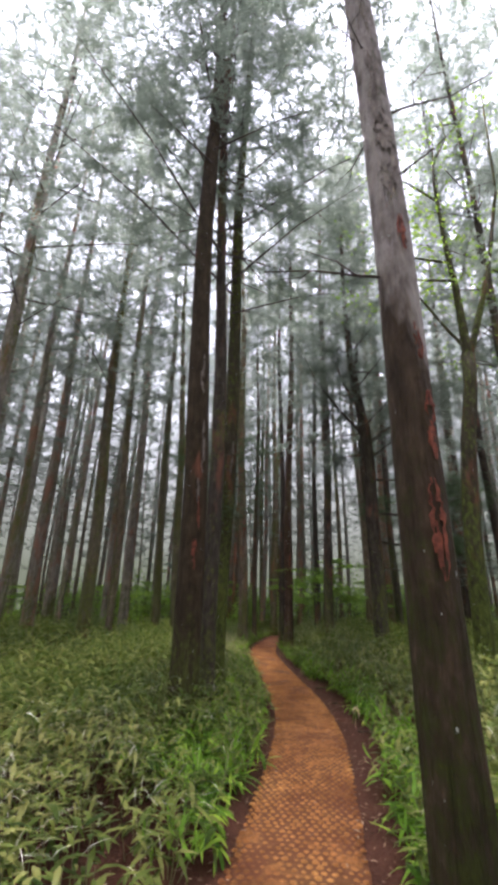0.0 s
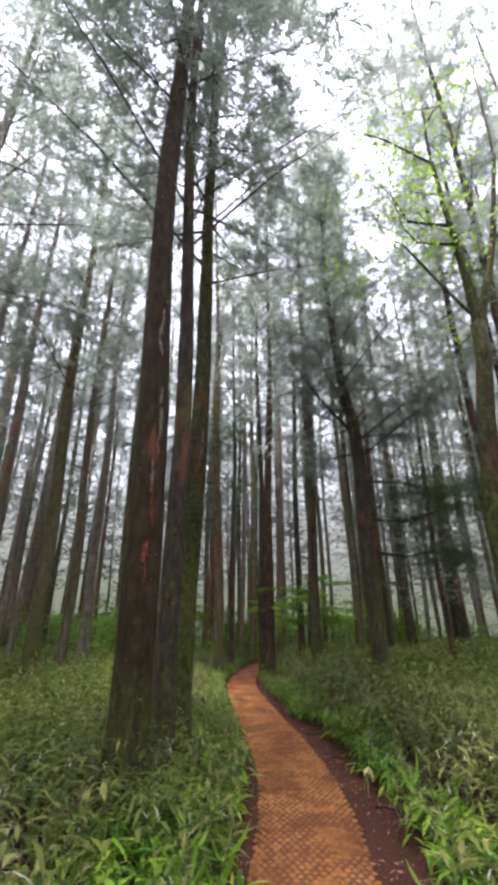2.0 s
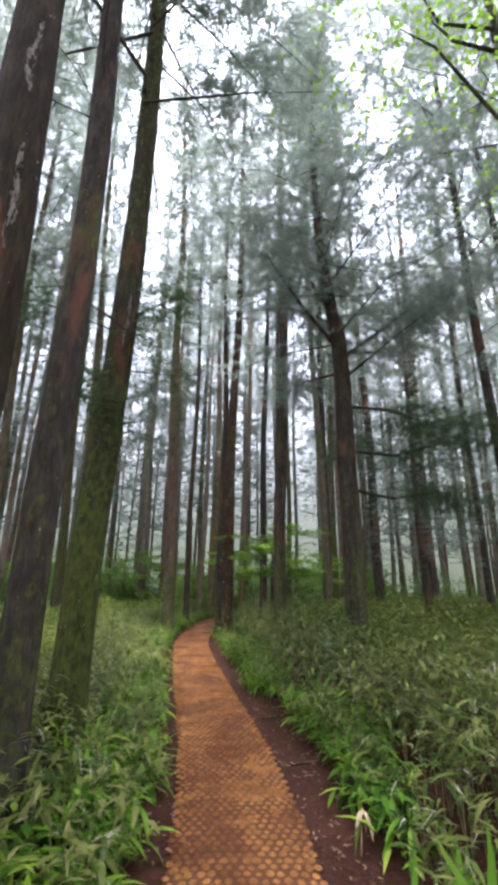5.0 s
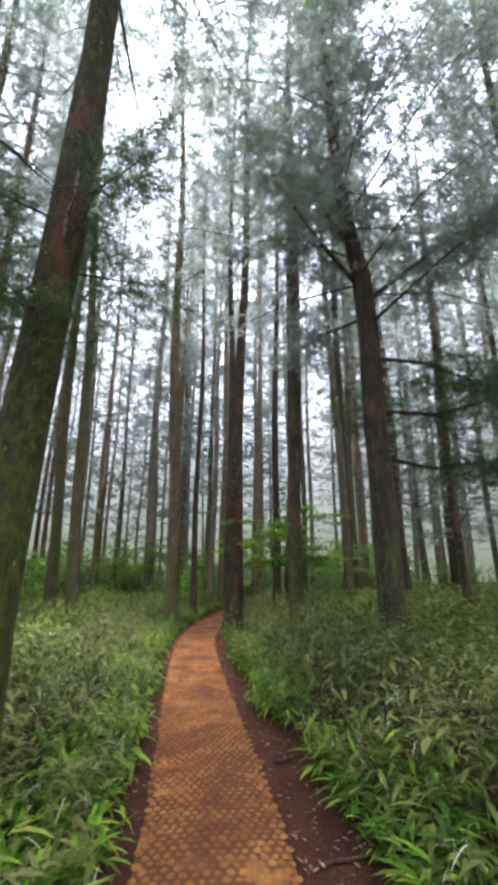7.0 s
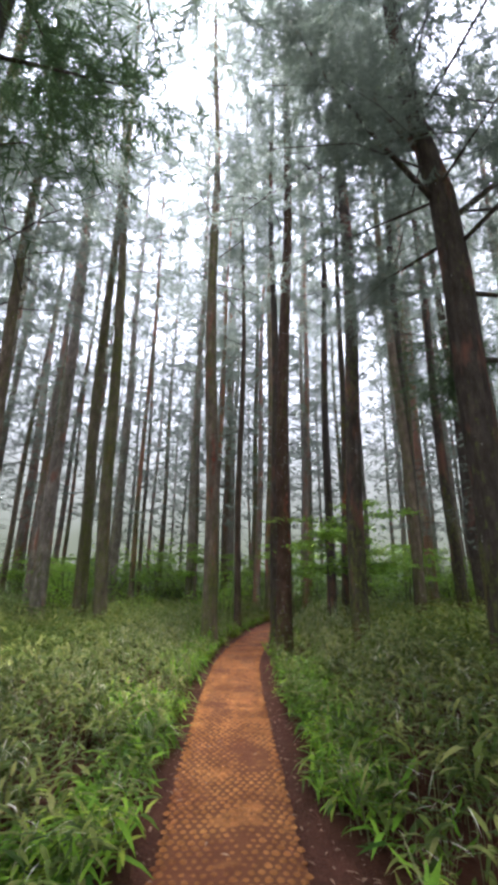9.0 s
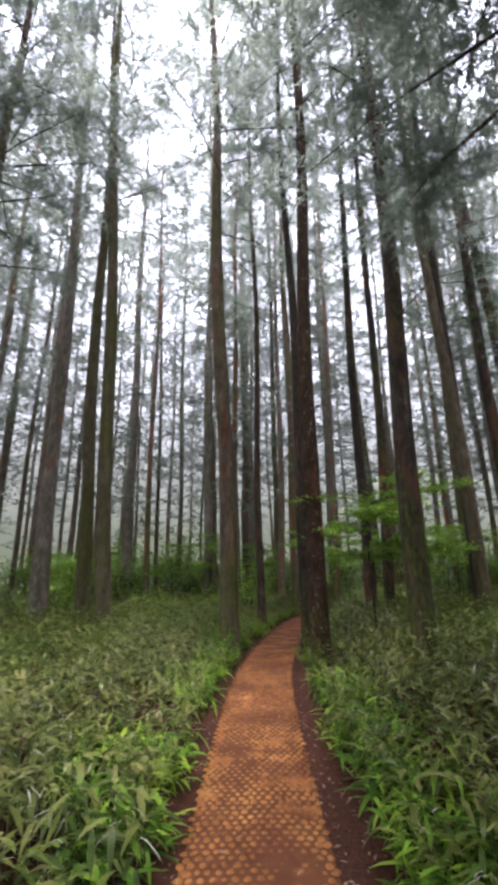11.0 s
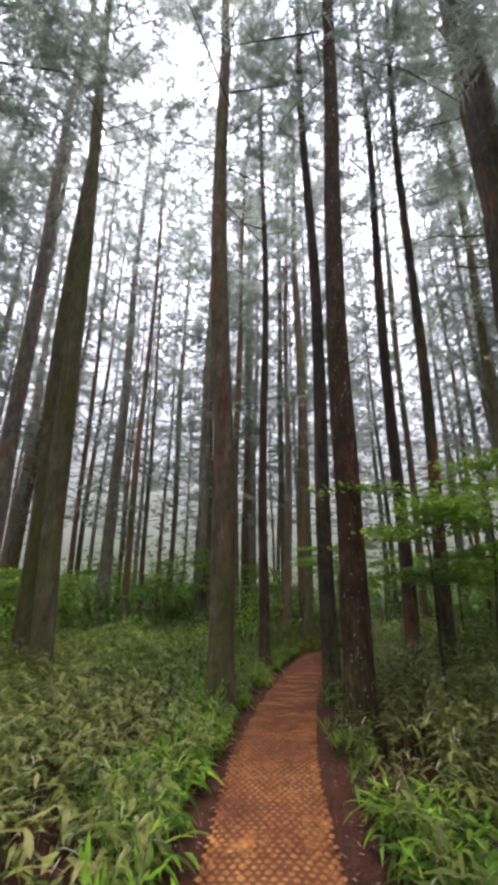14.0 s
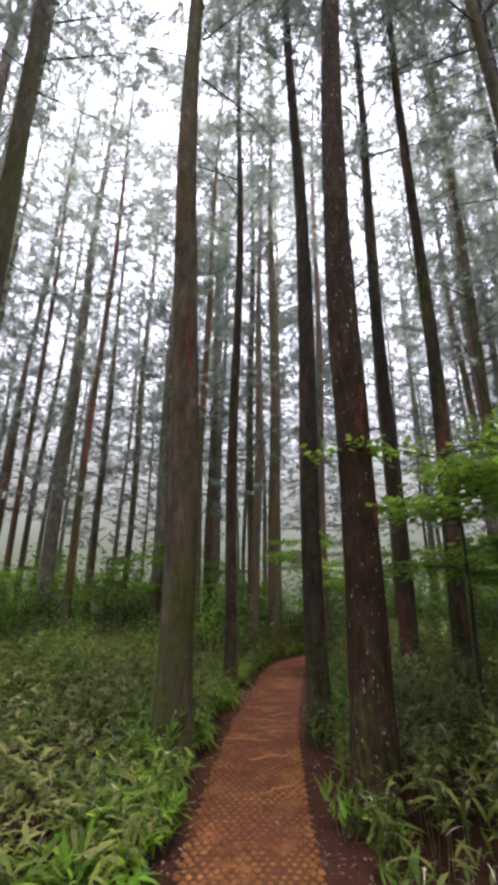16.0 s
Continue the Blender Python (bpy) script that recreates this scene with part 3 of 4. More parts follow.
# name, x, y, radius, lean x, lean y, bark, label, height
STAND = [
    ("a", 0.931, 2.268, 0.135, -0.009, 0.017, BARK_NEAR, RED_L, 20),
    ("b", -0.845, 6.893, 0.205, -0.010, 0.024, BARK_DIM, RED_L, 24),
    ("b2", -0.60, 7.87, 0.14, -0.010, -0.003, BARK_DARK, PLAIN_L, 22),
    ("c", -0.558, 9.193, 0.18, 0.016, 0.020, BARK_WET, MOSS_L, 23),
    ("e", 2.841, 16.04, 0.155, 0.015, -0.005, BARK_DARK, DARK_L, 22),
    ("f", 1.653, 18.32, 0.175, 0.018, 0.0, BARK_FLECK, RED_L, 23),
    ("g", 1.595, 20.41, 0.138, -0.002, 0.003, BARK_DARK, DARK_L, 22),
    ("f3", 1.70, 28.15, 0.21, 0.003, 0.0, BARK_BROWN, PLAIN_L, 23),
    ("h", -0.092, 19.66, 0.195, -0.024, 0.007, BARK_BROWN, RED_L, 24),
    ("i", 0.458, 23.42, 0.119, 0.0, 0.0, BARK, RED_L, 22),
    ("j", -0.75, 34.5, 0.2, 0.0, 0.0, BARK_BROWN, PLAIN_L, 22),
    ("k", -5.55, 16.43, 0.235, -0.014, -0.005, BARK_MOSSY, MOSS_L, 24),
    ("k2", -4.95, 17.4, 0.15, -0.014, -0.002, BARK_BROWN, MOSS_L, 22),
    ("l0", -7.4, 11.8, 0.25, -0.01, 0.0, BARK_HAZED, PLAIN_L, 24),
    ("m", -5.73, 22.36, 0.23, -0.008, -0.002, BARK_HAZED, PLAIN_L, 23),
    ("n", -5.66, 29.46, 0.24, -0.007, 0.0, BARK_HAZED, PLAIN_L, 24),
    ("l", -13.48, 26.8, 0.36, -0.016, -0.008, BARK_HAZED, PLAIN_L, 25),
    ("l2", -8.62, 18.95, 0.25, -0.008, -0.004, BARK_HAZED, PLAIN_L, 24),
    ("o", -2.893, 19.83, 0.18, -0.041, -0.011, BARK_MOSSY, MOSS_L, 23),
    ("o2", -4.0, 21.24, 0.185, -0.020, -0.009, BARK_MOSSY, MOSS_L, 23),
    ("p", -14.92, 38.6, 0.40, -0.009, -0.005, BARK_HAZED, PLAIN_L, 24),
    ("q", 12.23, 25.86, 0.38, 0.022, -0.013, BARK_DARK, DARK_L, 22),
    ("r", 9.25, 24.73, 0.25, -0.008, 0.004, BARK_DARK, DARK_L, 22),
    ("u", 5.257, 19.98, 0.155, 0.014, -0.007, BARK_DARK, DARK_L, 22),
    ("t", 6.90, 21.17, 0.165, -0.004, 0.002, BARK_DARK, DARK_L, 22),
    ("v", 3.314, 21.99, 0.146, 0.016, -0.003, BARK_DARK, DARK_L, 22),
    ("w", 3.437, 20.43, 0.115, 0.029, -0.009, BARK_DARK, DARK_L, 21),
    ("r0", 6.8, 10.3, 0.15, 0.0, 0.0, BARK_DARK, DARK_L, 21),
    ("y", 7.7, 17.6, 0.11, 0.0, 0.0, BARK_DARK, DARK_L, 15),
    ("y2", 10.4, 18.6, 0.13, 0.0, 0.0, BARK_DARK, DARK_L, 17),
    ("y3", 9.2, 14.2, 0.13, 0.0, 0.0, BARK_DARK, DARK_L, 23),
    ("r1", 7.4, 13.2, 0.13, 0.0, 0.0, BARK_DARK, DARK_L, 22),
    ("z", 5.089, 19.29, 0.14, -0.015, 0.004, BARK_BROWN, PLAIN_L, 22),
]
TREES = {}
for i, (key, x, y, r, lx, ly, bark, label, high) in enumerate(STAND):
    TREES[key] = cedar("conifer_tree", x, y, r, (lx, ly), bark, label, 20 + i, high * 1.25, i, low=key in ("q", "r", "y", "y2"), dead=7 if key in "abcef" else 4, dense=key in ("b2", "c", "r0", "r1", "y3", "l0", "k", "k2"), scale=1.35 if key in ("l0", "c") else 1.1 if key == "b2" else 1.0)



def leafy_limb(tree, rng, pts, radius, sprays, size, spread, material):
    """A limb and the foliage on its outer part, as two parts of the tree."""
    w, l = Builder(), Builder()
    n = len(pts)
    w.tube(pts, [radius * (1 - 0.85 * i / (n - 1)) for i in range(n)], 6, True)
    if sprays:
        for j in range(sprays):
            s = (0.3 + 0.72 * rng.random() ** 0.8) * (n - 1)
            q = min(n - 2, int(s))
            p = Vector(pts[q]).lerp(Vector(pts[q + 1]), min(1.1, s - q))
            out = Vector((rng.uniform(-1, 1), rng.uniform(-1, 1), 0)).normalized()
            spray(l, rng, p + out * rng.uniform(0, spread) + Vector((0, 0, rng.gauss(-0.05, 0.22))), out, size * rng.uniform(0.7, 1.2), 0.2, 16, 0.5)
    limb = part("limb", w.mesh("limb", BARK_DARK), tree)
    if sprays:
        part("limb_foliage", l.mesh("limb_foliage", material, False), limb, "feathery green needle sprays")


def forked_conifer():
    rng = random.Random(77)
    x, y = 3.616, 12.77
    tree = tagged(empty("forked_conifer", (x, y, ground_z(x, y))), "broad-crowned dark conifer whose trunk forks into rising limbs", "tree", "tall conifers of the forest")
    pts = [Vector((0.0, 0, -0.15)), Vector((0.01, 0, 0.4)), Vector((0.02, -0.01, 1.2)), Vector((0.03, -0.01, 2.5)), Vector((0.0, -0.02, 4.0)), Vector((0.02, -0.03, 5.5)),
           Vector((-0.02, -0.03, 6.8)), Vector((-0.16, 0, 7.8)), Vector((-0.3, 0.1, 9.5)), Vector((-0.35, 0.2, 12)), Vector((-0.3, 0.2, 15)), Vector((-0.2, 0.2, 18))]
    rad = [0.31, 0.225, 0.208, 0.2, 0.19, 0.18, 0.17, 0.14, 0.11, 0.08, 0.05, 0.015]
    b = Builder()
    b.tube(pts, rad, 18, True, 0.1, 4)
    part("trunk", b.mesh("trunk", BARK_DARK), tree)
    for line, r, n in (([(0, 0, 6.3), (0.9, -0.2, 7.0), (1.8, -0.4, 7.7), (2.9, -0.3, 8.6)], 0.05, 90), ([(-0.05, 0, 6.6), (-0.9, -0.3, 7.4), (-1.6, -0.5, 8.3), (-2.2, -0.5, 9.8)], 0.05, 70),
                       ([(-0.1, 0, 7.4), (-0.6, 0.2, 8.6), (-0.8, 0.5, 10)], 0.06, 60), ([(0, 0, 5.2), (1.2, 0.3, 5.3), (2.3, 0.7, 5.2), (3.4, 1.0, 5.5)], 0.04, 110),
                       ([(0, 0, 4.2), (1.0, -0.2, 4.1), (2.0, -0.2, 4.4), (3.2, -0.1, 4.9)], 0.04, 90), ([(0, 0, 3.4), (1.1, 0.3, 3.3), (2.4, 0.9, 3.6), (3.5, 1.3, 3.5)], 0.04, 110),
                       ([(0, 0, 4.8), (0.4, 1.2, 4.9), (0.9, 2.4, 4.7)], 0.035, 60), ([(0, 0, 6.0), (-0.5, 1.2, 6.3), (-0.9, 2.4, 6.4)], 0.035, 70), ([(0, 0, 5.8), (0.9, -1.2, 6.4), (1.7, -2.0, 6.9)], 0.035, 70),
                       ([(0, 0, 2.7), (0.7, 0.1, 2.6), (1.3, 0.3, 2.9)], 0.02, 0)):
        leafy_limb(tree, rng, line, r, int(n * 4.2), 0.24, 0.85, SHOOT if line[0][2] < 5.5 else NEEDLES)
    wood, leaf = crown_meshes(301, 6.4, 18.5, 3.3, 68, 74, 0.26, (-0.02, 0.0), bare=0.16, clump=0.85, count=14, thin=0.75)
    tagged(part("crown_wood", wood, tree), kind="stuff")
    tagged(part("crown_foliage", leaf, tree, "dense grey-green needle foliage"), kind="stuff")


forked_conifer()


def leaf_cloud(b, rng, centre, size, count, leaf, flat=0.35):
    """Broad leaves scattered through a flattened tuft."""
    for _ in range(count):
        d = Vector((rng.gauss(0, 0.5), rng.gauss(0, 0.5), rng.gauss(0, 0.5 * flat))) * size
        a = rng.uniform(0, 6.28)
        along = Vector((math.cos(a), math.sin(a), rng.uniform(-0.6, 0.2))).normalized()
        across = along.cross(Vector((rng.uniform(-0.5, 0.5), rng.uniform(-0.5, 0.5), 1))).normalized()
        b.rhomb(Vector(centre) + d, along, across, leaf * rng.uniform(0.7, 1.3), leaf * rng.uniform(0.45, 0.7), rng.uniform(-0.02, 0.01))


def broadleaf_tree():
    rng = random.Random(31)
    x, y = 3.95, 7.98
    tree = tagged(empty("broadleaf_tree", (x, y, ground_z(x, y))), "crooked dark broadleaf tree with mossy trunk and sparse yellow-green leaves", "tree")
    main = [(0.0, 0, -0.15), (0.0, 0, 0.4), (0.02, 0, 1.3), (0.07, 0, 2.44), (0.13, 0, 3.46), (0.29, 0, 4.73), (0.52, 0, 5.9), (0.57, 0, 6.6)]
    b = Builder()
    b.tube(main, [0.22, 0.17, 0.155, 0.15, 0.15, 0.14, 0.13, 0.135], 14, True, 0.12, 3)
    part("trunk", b.mesh("trunk", BARK_WET), tree)
    limbs = [([(0.57, 0, 6.5), (0.57, 0, 7.4), (0.55, 0, 8.5), (0.48, 0, 9.6), (0.52, 0.1, 11.6), (0.75, 0.2, 13.6)], 0.1),
             ([(0.57, 0, 6.5), (1.0, 0, 7.7), (1.45, 0.1, 9.0), (2.1, 0.2, 11.5), (2.35, 0.2, 15.5)], 0.09),
             ([(0.57, 0, 6.7), (0.1, 0, 7.4), (-0.5, 0, 8.4), (-1.0, 0.1, 8.9)], 0.035), ([(0.5, 0, 9.0), (-0.2, 0.2, 9.3), (-0.45, 0.2, 10.0), (-0.8, 0.3, 10.8)], 0.03),
             ([(0.55, 0, 8.5), (-0.3, -0.1, 8.4), (-0.46, 0, 8.9), (-0.6, 0, 10.0)], 0.03), ([(0.5, 0.1, 11), (-0.3, 0.3, 12.0), (-1.3, 0.5, 12.8)], 0.03),
             ([(0.7, 0.1, 12.5), (1.2, 0.4, 13.6), (1.3, 0.6, 15)], 0.03), ([(2.1, 0.2, 11.5), (3.0, -0.4, 12.2), (3.6, -0.8, 13.4)], 0.03),
             ([(1.45, 0.1, 9.0), (2.2, 0.7, 9.3), (3.0, 1.2, 9.9)], 0.03), ([(0.5, 0, 6.2), (0.9, 0.4, 6.4), (1.3, 0.9, 6.9)], 0.025)]
    for line, r in limbs:
        w = Builder()
        w.tube(line, [r * (1 - 0.8 * i / (len(line) - 1)) for i in range(len(line))], 8, True, 0.1, 2)
        limb = part("limb", w.mesh("limb", BARK_WET), tree)
        l = Builder()
        for p, q in zip(line[1:], line[2:]):
            for s in (0.4, 0.9):
                c = Vector(p).lerp(Vector(q), s)
                for _ in range(2):
                    leaf_cloud(l, rng, c + Vector((rng.uniform(-0.9, 0.9), rng.uniform(-0.9, 0.9), rng.uniform(-0.3, 0.5))), 0.6, 20, 0.1, 0.6)
        if l.n:
            part("limb_foliage", l.mesh("limb_foliage", MAPLE, False), limb, "thin yellow-green leaves")


broadleaf_tree()

# leafy shoots low on the mossy trunk, and torn bark of the two red trunks
tree, pts, rad = TREES["c"]
rng = random.Random(5)
for a, z, ln, n in ((0.3, 4.0, 0.9, 40), (2.6, 3.9, 0.9, 45), (3.6, 4.5, 1.2, 60), (-0.6, 4.7, 1.0, 50), (1.6, 5.0, 1.0, 45), (4.4, 3.5, 0.6, 25), (0.0, 3.3, 0.5, 20)):
    p = at_height(pts, z)
    d = Vector((math.cos(a), math.sin(a), 0.1))
    leafy_limb(tree, rng, [p, p + d * ln * 0.5, p + d * ln], 0.015, int(n * 3), 0.14, 0.32, SHOOT)
RAW, PALE = "raw red inner bark", "pale weathered bark patch"
for key, low, high, angle, half, torn in (
        ("a", 1.75, 2.25, -1.45, 0.4, True), ("a", 2.35, 2.75, -1.2, 0.35, True), ("a", 2.95, 3.2, -1.3, 0.22, True), ("a", 3.75, 4.05, -1.5, 0.3, True), ("a", 4.2, 5.2, -1.7, 0.75, False),
        ("a", 5.0, 5.9, -1.9, 0.35, False), ("a", 6.2, 7.0, -1.6, 0.3, False), ("b", 2.1, 2.55, -1.3, 0.34, True), ("b", 2.7, 3.2, -1.15, 0.18, True), ("b", 3.1, 3.5, -1.3, 0.12, False),
        ("b", 3.6, 4.5, -0.85, 0.2, False), ("b", 5.0, 5.8, -1.0, 0.25, False), ("f", 2.9, 3.6, -1.2, 0.45, True), ("f", 2.2, 2.7, -0.9, 0.3, True), ("h", 4.3, 5.5, -1.3, 0.5, True),
        ("h", 3.4, 4.0, -1.6, 0.3, True), ("w", 3.3, 4.2, -1.8, 0.7, True), ("c", 4.2, 5.0, -1.2, 0.2, False), ("e", 3.4, 4.3, -1.3, 0.3, False)):
    bark_patch(*TREES[key], low, high, angle, half, PEELED if torn else SCUFF, "torn_bark" if torn else "scuffed_bark", RAW if torn else PALE, int(low * 10) + len(key))


# ---------------------------------------------------------------- the plantation around
def far_tree(seed, crown, material, radius, label):
    tree = tagged(empty("conifer_tree", (0, 0, -50)), label, "tree", "tall conifers of the forest")
    rng = random.Random(seed)
    pts, rad = trunk_builder(radius, 29, (rng.uniform(-0.01, 0.01), rng.uniform(-0.01, 0.01)), seed, 10, 1.2)
    b = Builder()
    b.tube(pts, rad, 10, True, 0.08, seed)
    part("trunk", b.mesh("trunk", material), tree)
    w, l = CROWNS_FAR[crown]
    tagged(part("crown_wood", w, tree), kind="stuff")
    tagged(part("crown_foliage", l, tree, "grey-green needle foliage"), kind="stuff")
    for i in range(6):
        d = Builder()
        a, z, ln = rng.uniform(0, 6.28), rng.uniform(3.5, 9), rng.uniform(0.5, 1.4)
        p = at_height(pts, z)
        e = p + Vector((math.cos(a), math.sin(a), rng.uniform(-0.1, 0.3))) * ln
        d.tube([p, p.lerp(e, 0.5) + Vector((0, 0, 0.05)), e], [0.016, 0.011, 0.004], 4, False)
        part("dead_branch", d.mesh("dead_branch", TWIG), tree)
    return tree


# Distant trunks take the lighter barks, so that colour stands in for mist.
PROTOS = [far_tree(60 + i, i % 4, (BARK_HAZED, BARK_BROWN, BARK_HAZED, BARK_MOSSY)[i % 4], (0.15, 0.12, 0.18, 0.14, 0.16, 0.11)[i], PLAIN_L) for i in range(6)]


def plant_forest():
    rng = random.Random(12)
    taken = [(t[1], t[2]) for t in STAND] + [(3.6, 12.8), (3.95, 7.98)]
    used = [False] * len(PROTOS)
    count = 0
    for _ in range(9000):
        if count >= 165:
            break
        x, y = rng.uniform(-38, 38), rng.uniform(-14, 54)
        if math.hypot(x, y - 14) > 36:
            continue
        if abs(x - path_x(max(-6, min(36, y)))) < (1.3 if y > 27 else 2.2):
            continue
        if -7.5 < x < 7.5 and -4 < y < 23.5:
            continue
        if y > 0 and abs(x) > 8 + 0.72 * y:
            continue
        if 3 < y < 13 and -8.5 < x < 9:
            continue
        if y < -1 and abs(x) > 11:
            continue
        if y < 23.5 and x > 0 and x < 10:
            continue
        gap = 1.7 if y > 24 else 2.6
        if any((x - a) ** 2 + (y - b) ** 2 < gap * gap for a, b in taken):
            continue
        taken.append((x, y))
        i = rng.randrange(len(PROTOS))
        s = rng.uniform(0.88, 1.15)
        m = Matrix.LocRotScale((x, y, ground_z(x, y)), Euler((rng.uniform(-0.02, 0.02), rng.uniform(-0.02, 0.02), rng.uniform(0, 6.28))), (s, s, s * rng.uniform(0.95, 1.1)))
        if used[i]:
            copy_thing(PROTOS[i], m)
        else:
            PROTOS[i].matrix_basis = m
            used[i] = True
        count += 1


plant_forest()


# ---------------------------------------------------------------- understorey
def sapling(x, y, high, reach, seed, tufts, label):
    rng = random.Random(seed)
    tree = tagged(empty("maple_sapling", (x, y, ground_z(x, y))), label, "sapling", "young broadleaf saplings")
    b = Builder()
    bend = rng.uniform(-0.2, 0.2)
    stem = [Vector((bend * (z / high) ** 2 * high * 0.3, 0.1 * math.sin(z * 2), z)) for z in [-0.05 + high * i / 7 for i in range(8)]]
    b.tube(stem, [0.028 * (1 - 0.1 * i) for i in range(8)], 7, True)
    part("stem", b.mesh("stem", BARK_DARK), tree)
    for i in range(tufts):
        a = i * 2.4 + rng.uniform(-0.4, 0.4)
        z = high * rng.uniform(0.55, 1.0)
        p = at_height(stem, z)
        ln = reach * rng.uniform(0.5, 1.0)
        d = Vector((math.cos(a), math.sin(a), rng.uniform(-0.05, 0.15)))
        w, l = Builder(), Builder()
        line = [p, p + d * ln * 0.5 + Vector((0, 0, 0.08)), p + d * ln]
        w.tube(line, [0.012, 0.008, 0.003], 5, True)
        twig = part("twig", w.mesh("twig", TWIG), tree)
        for s in (0.3, 0.5, 0.7, 0.85, 1.0):
            c = line[0].lerp(line[1], s * 2) if s < 0.5 else line[1].lerp(line[2], s * 2 - 1)
            leaf_cloud(l, rng, c, 0.36, 36, 0.1, 0.18)
        part("twig_foliage", l.mesh("twig_foliage", MAPLE, False), twig, "fresh green layered leaves")


SAP = "slender young maple with fresh green layered leaves"
sapling(2.75, 18.5, 3.1, 1.25, 1, 16, SAP)
sapling(3.6, 18.9, 3.3, 1.3, 2, 14, SAP)
sapling(2.5, 25.6, 3.0, 1.2, 3, 14, SAP)
sapling(4.6, 22.6, 2.6, 1.4, 4, 14, SAP)
sapling(6.4, 24.0, 2.9, 1.5, 5, 14, SAP)
sapling(-1.7, 27.5, 3.2, 1.2, 6, 12, SAP)
sapling(-3.4, 28.5, 2.8, 1.3, 7, 12, SAP)
for i, (x, y, high) in enumerate(((-6.6, 26.0, 2.2), (-8.4, 28.3, 2.6), (-10.6, 30.5, 2.4), (-7.2, 32.5, 3.0), (0.2, 33.0, 3.2), (4.6, 29.5, 3.4), (7.6, 28.2, 3.2), (9.4, 31.5, 3.4), (-12.8, 26.4, 2.3), (3.4, 34.5, 3.6))):
    sapling(x, y, high, 1.5, 20 + i, 12, SAP)


def shrub(seed, material):
    rng = random.Random(seed)
    sh = tagged(empty("shrub", (0, 0, -50)), "leafy green understorey shrub among dwarf bamboo", "shrub", "understorey shrubs")
    w, l = Builder(), Builder()
    for i in range(9):
        a, h, r = i * 2.4, rng.uniform(0.6, 1.15), rng.uniform(0.15, 0.65)
        e = Vector((math.cos(a) * r, math.sin(a) * r, h))
        w.tube([Vector((0, 0, -0.05)), e * 0.5 + Vector((0, 0, 0.12)), e], [0.012, 0.009, 0.003], 5, False)
        leaf_cloud(l, rng, e, 0.38, 34, 0.1, 0.6)
        leaf_cloud(l, rng, e * 0.65, 0.4, 22, 0.1, 0.6)
    tagged(part("stem_tangle", w.mesh("stem_tangle", TWIG), sh), kind="stuff")
    tagged(part("foliage", l.mesh("foliage", material, False), sh), kind="stuff")
    return sh


def plant_shrubs():
    rng = random.Random(8)
    protos = [shrub(1, SHRUB), shrub(2, SHRUB), shrub(3, MAPLE)]
    used = [False] * 3
    count = 0
    while count < 135:
        x, y = rng.uniform(-18, 16), rng.uniform(21.5, 47)
        if (abs(x - path_x(min(36, y))) < 1.5 and y < 32.5) or (x > 0 and y < 24) or (x > -2.2 and y < 25):
            continue
        i = rng.choice((0, 1, 2, 2, 2))
        s = rng.uniform(0.65, 1.25) * (0.95 if y < 26 else 1.2 if y < 34 else 1.5)
        m = Matrix.LocRotScale((x, y, ground_z(x, y)), Euler((0, 0, rng.uniform(0, 6.28))), (s, s, s * rng.uniform(0.8, 1.3)))
        if used[i]:
            copy_thing(protos[i], m)
        else:
            protos[i].matrix_basis = m
            used[i] = True
        count += 1


plant_shrubs()


# ---------------------------------------------------------------- dwarf bamboo
def blades_mesh(name, base, yaw, pitch, length, width, bend, material, simple=False):
    """Many pointed leaves as one mesh: arrays of place, direction and size."""
    n = len(length)
    ca, sa, cp, sp = np.cos(yaw), np.sin(yaw), np.cos(pitch), np.sin(pitch)
    along = np.stack([ca * cp, sa * cp, sp], 1)
    across = np.stack([-sa, ca, np.zeros(n)], 1)
    up = np.cross(along, across)
    if simple:
        v = np.zeros((n, 4, 3))
        for i, (s, side) in enumerate(((0, 0), (0.45, -1), (1, 0), (0.45, 1))):
            v[:, i] = base + along * (length * s)[:, None] - up * (bend * length * s * s)[:, None] + across * (width * side / 2)[:, None]
        me = bpy.data.meshes.new(name)
        me.vertices.add(n * 4)
        me.vertices.foreach_set("co", v.ravel())
        me.loops.add(n * 4)
        me.loops.foreach_set("vertex_index", np.arange(n * 4, dtype=np.int32))
        me.polygons.add(n)
        me.polygons.foreach_set("loop_start", (np.arange(n) * 4).astype(np.int32))
        me.materials.append(material)
        me.update(calc_edges=True)
        return me
    v = np.zeros((n, 7, 3))
    for i, (s, w, side) in enumerate(((0, 0.15, -1), (0, 0.15, 1), (0.35, 1, -1), (0.35, 1, 1), (0.7, 0.75, -1), (0.7, 0.75, 1), (1, 0, 0))):
        v[:, i] = base + along * (length * s)[:, None] - up * (bend * length * s * s)[:, None] + across * (width * w * side / 2)[:, None]
        if side:
            v[:, i] += up * (width * 0.18 * w)[:, None]
    o = (np.arange(n) * 7)[:, None]
    quads = np.concatenate([o + np.array([[0, 1, 3, 2]]), o + np.array([[2, 3, 5, 4]])])
    tris = o + np.array([[4, 5, 6]])
    me = bpy.data.meshes.new(name)
    me.vertices.add(n * 7)
    me.vertices.foreach_set("co", v.ravel())
    me.loops.add(n * 11)
    me.loops.foreach_set("vertex_index", np.concatenate([quads.ravel(), tris.ravel()]).astype(np.int32))
    me.polygons.add(n * 3)
    me.polygons.foreach_set("loop_start", np.concatenate([np.arange(2 * n) * 4, 8 * n + np.arange(n) * 3]).astype(np.int32))
    me.materials.append(material)
    me.update(calc_edges=True)
    me.validate()
    return me


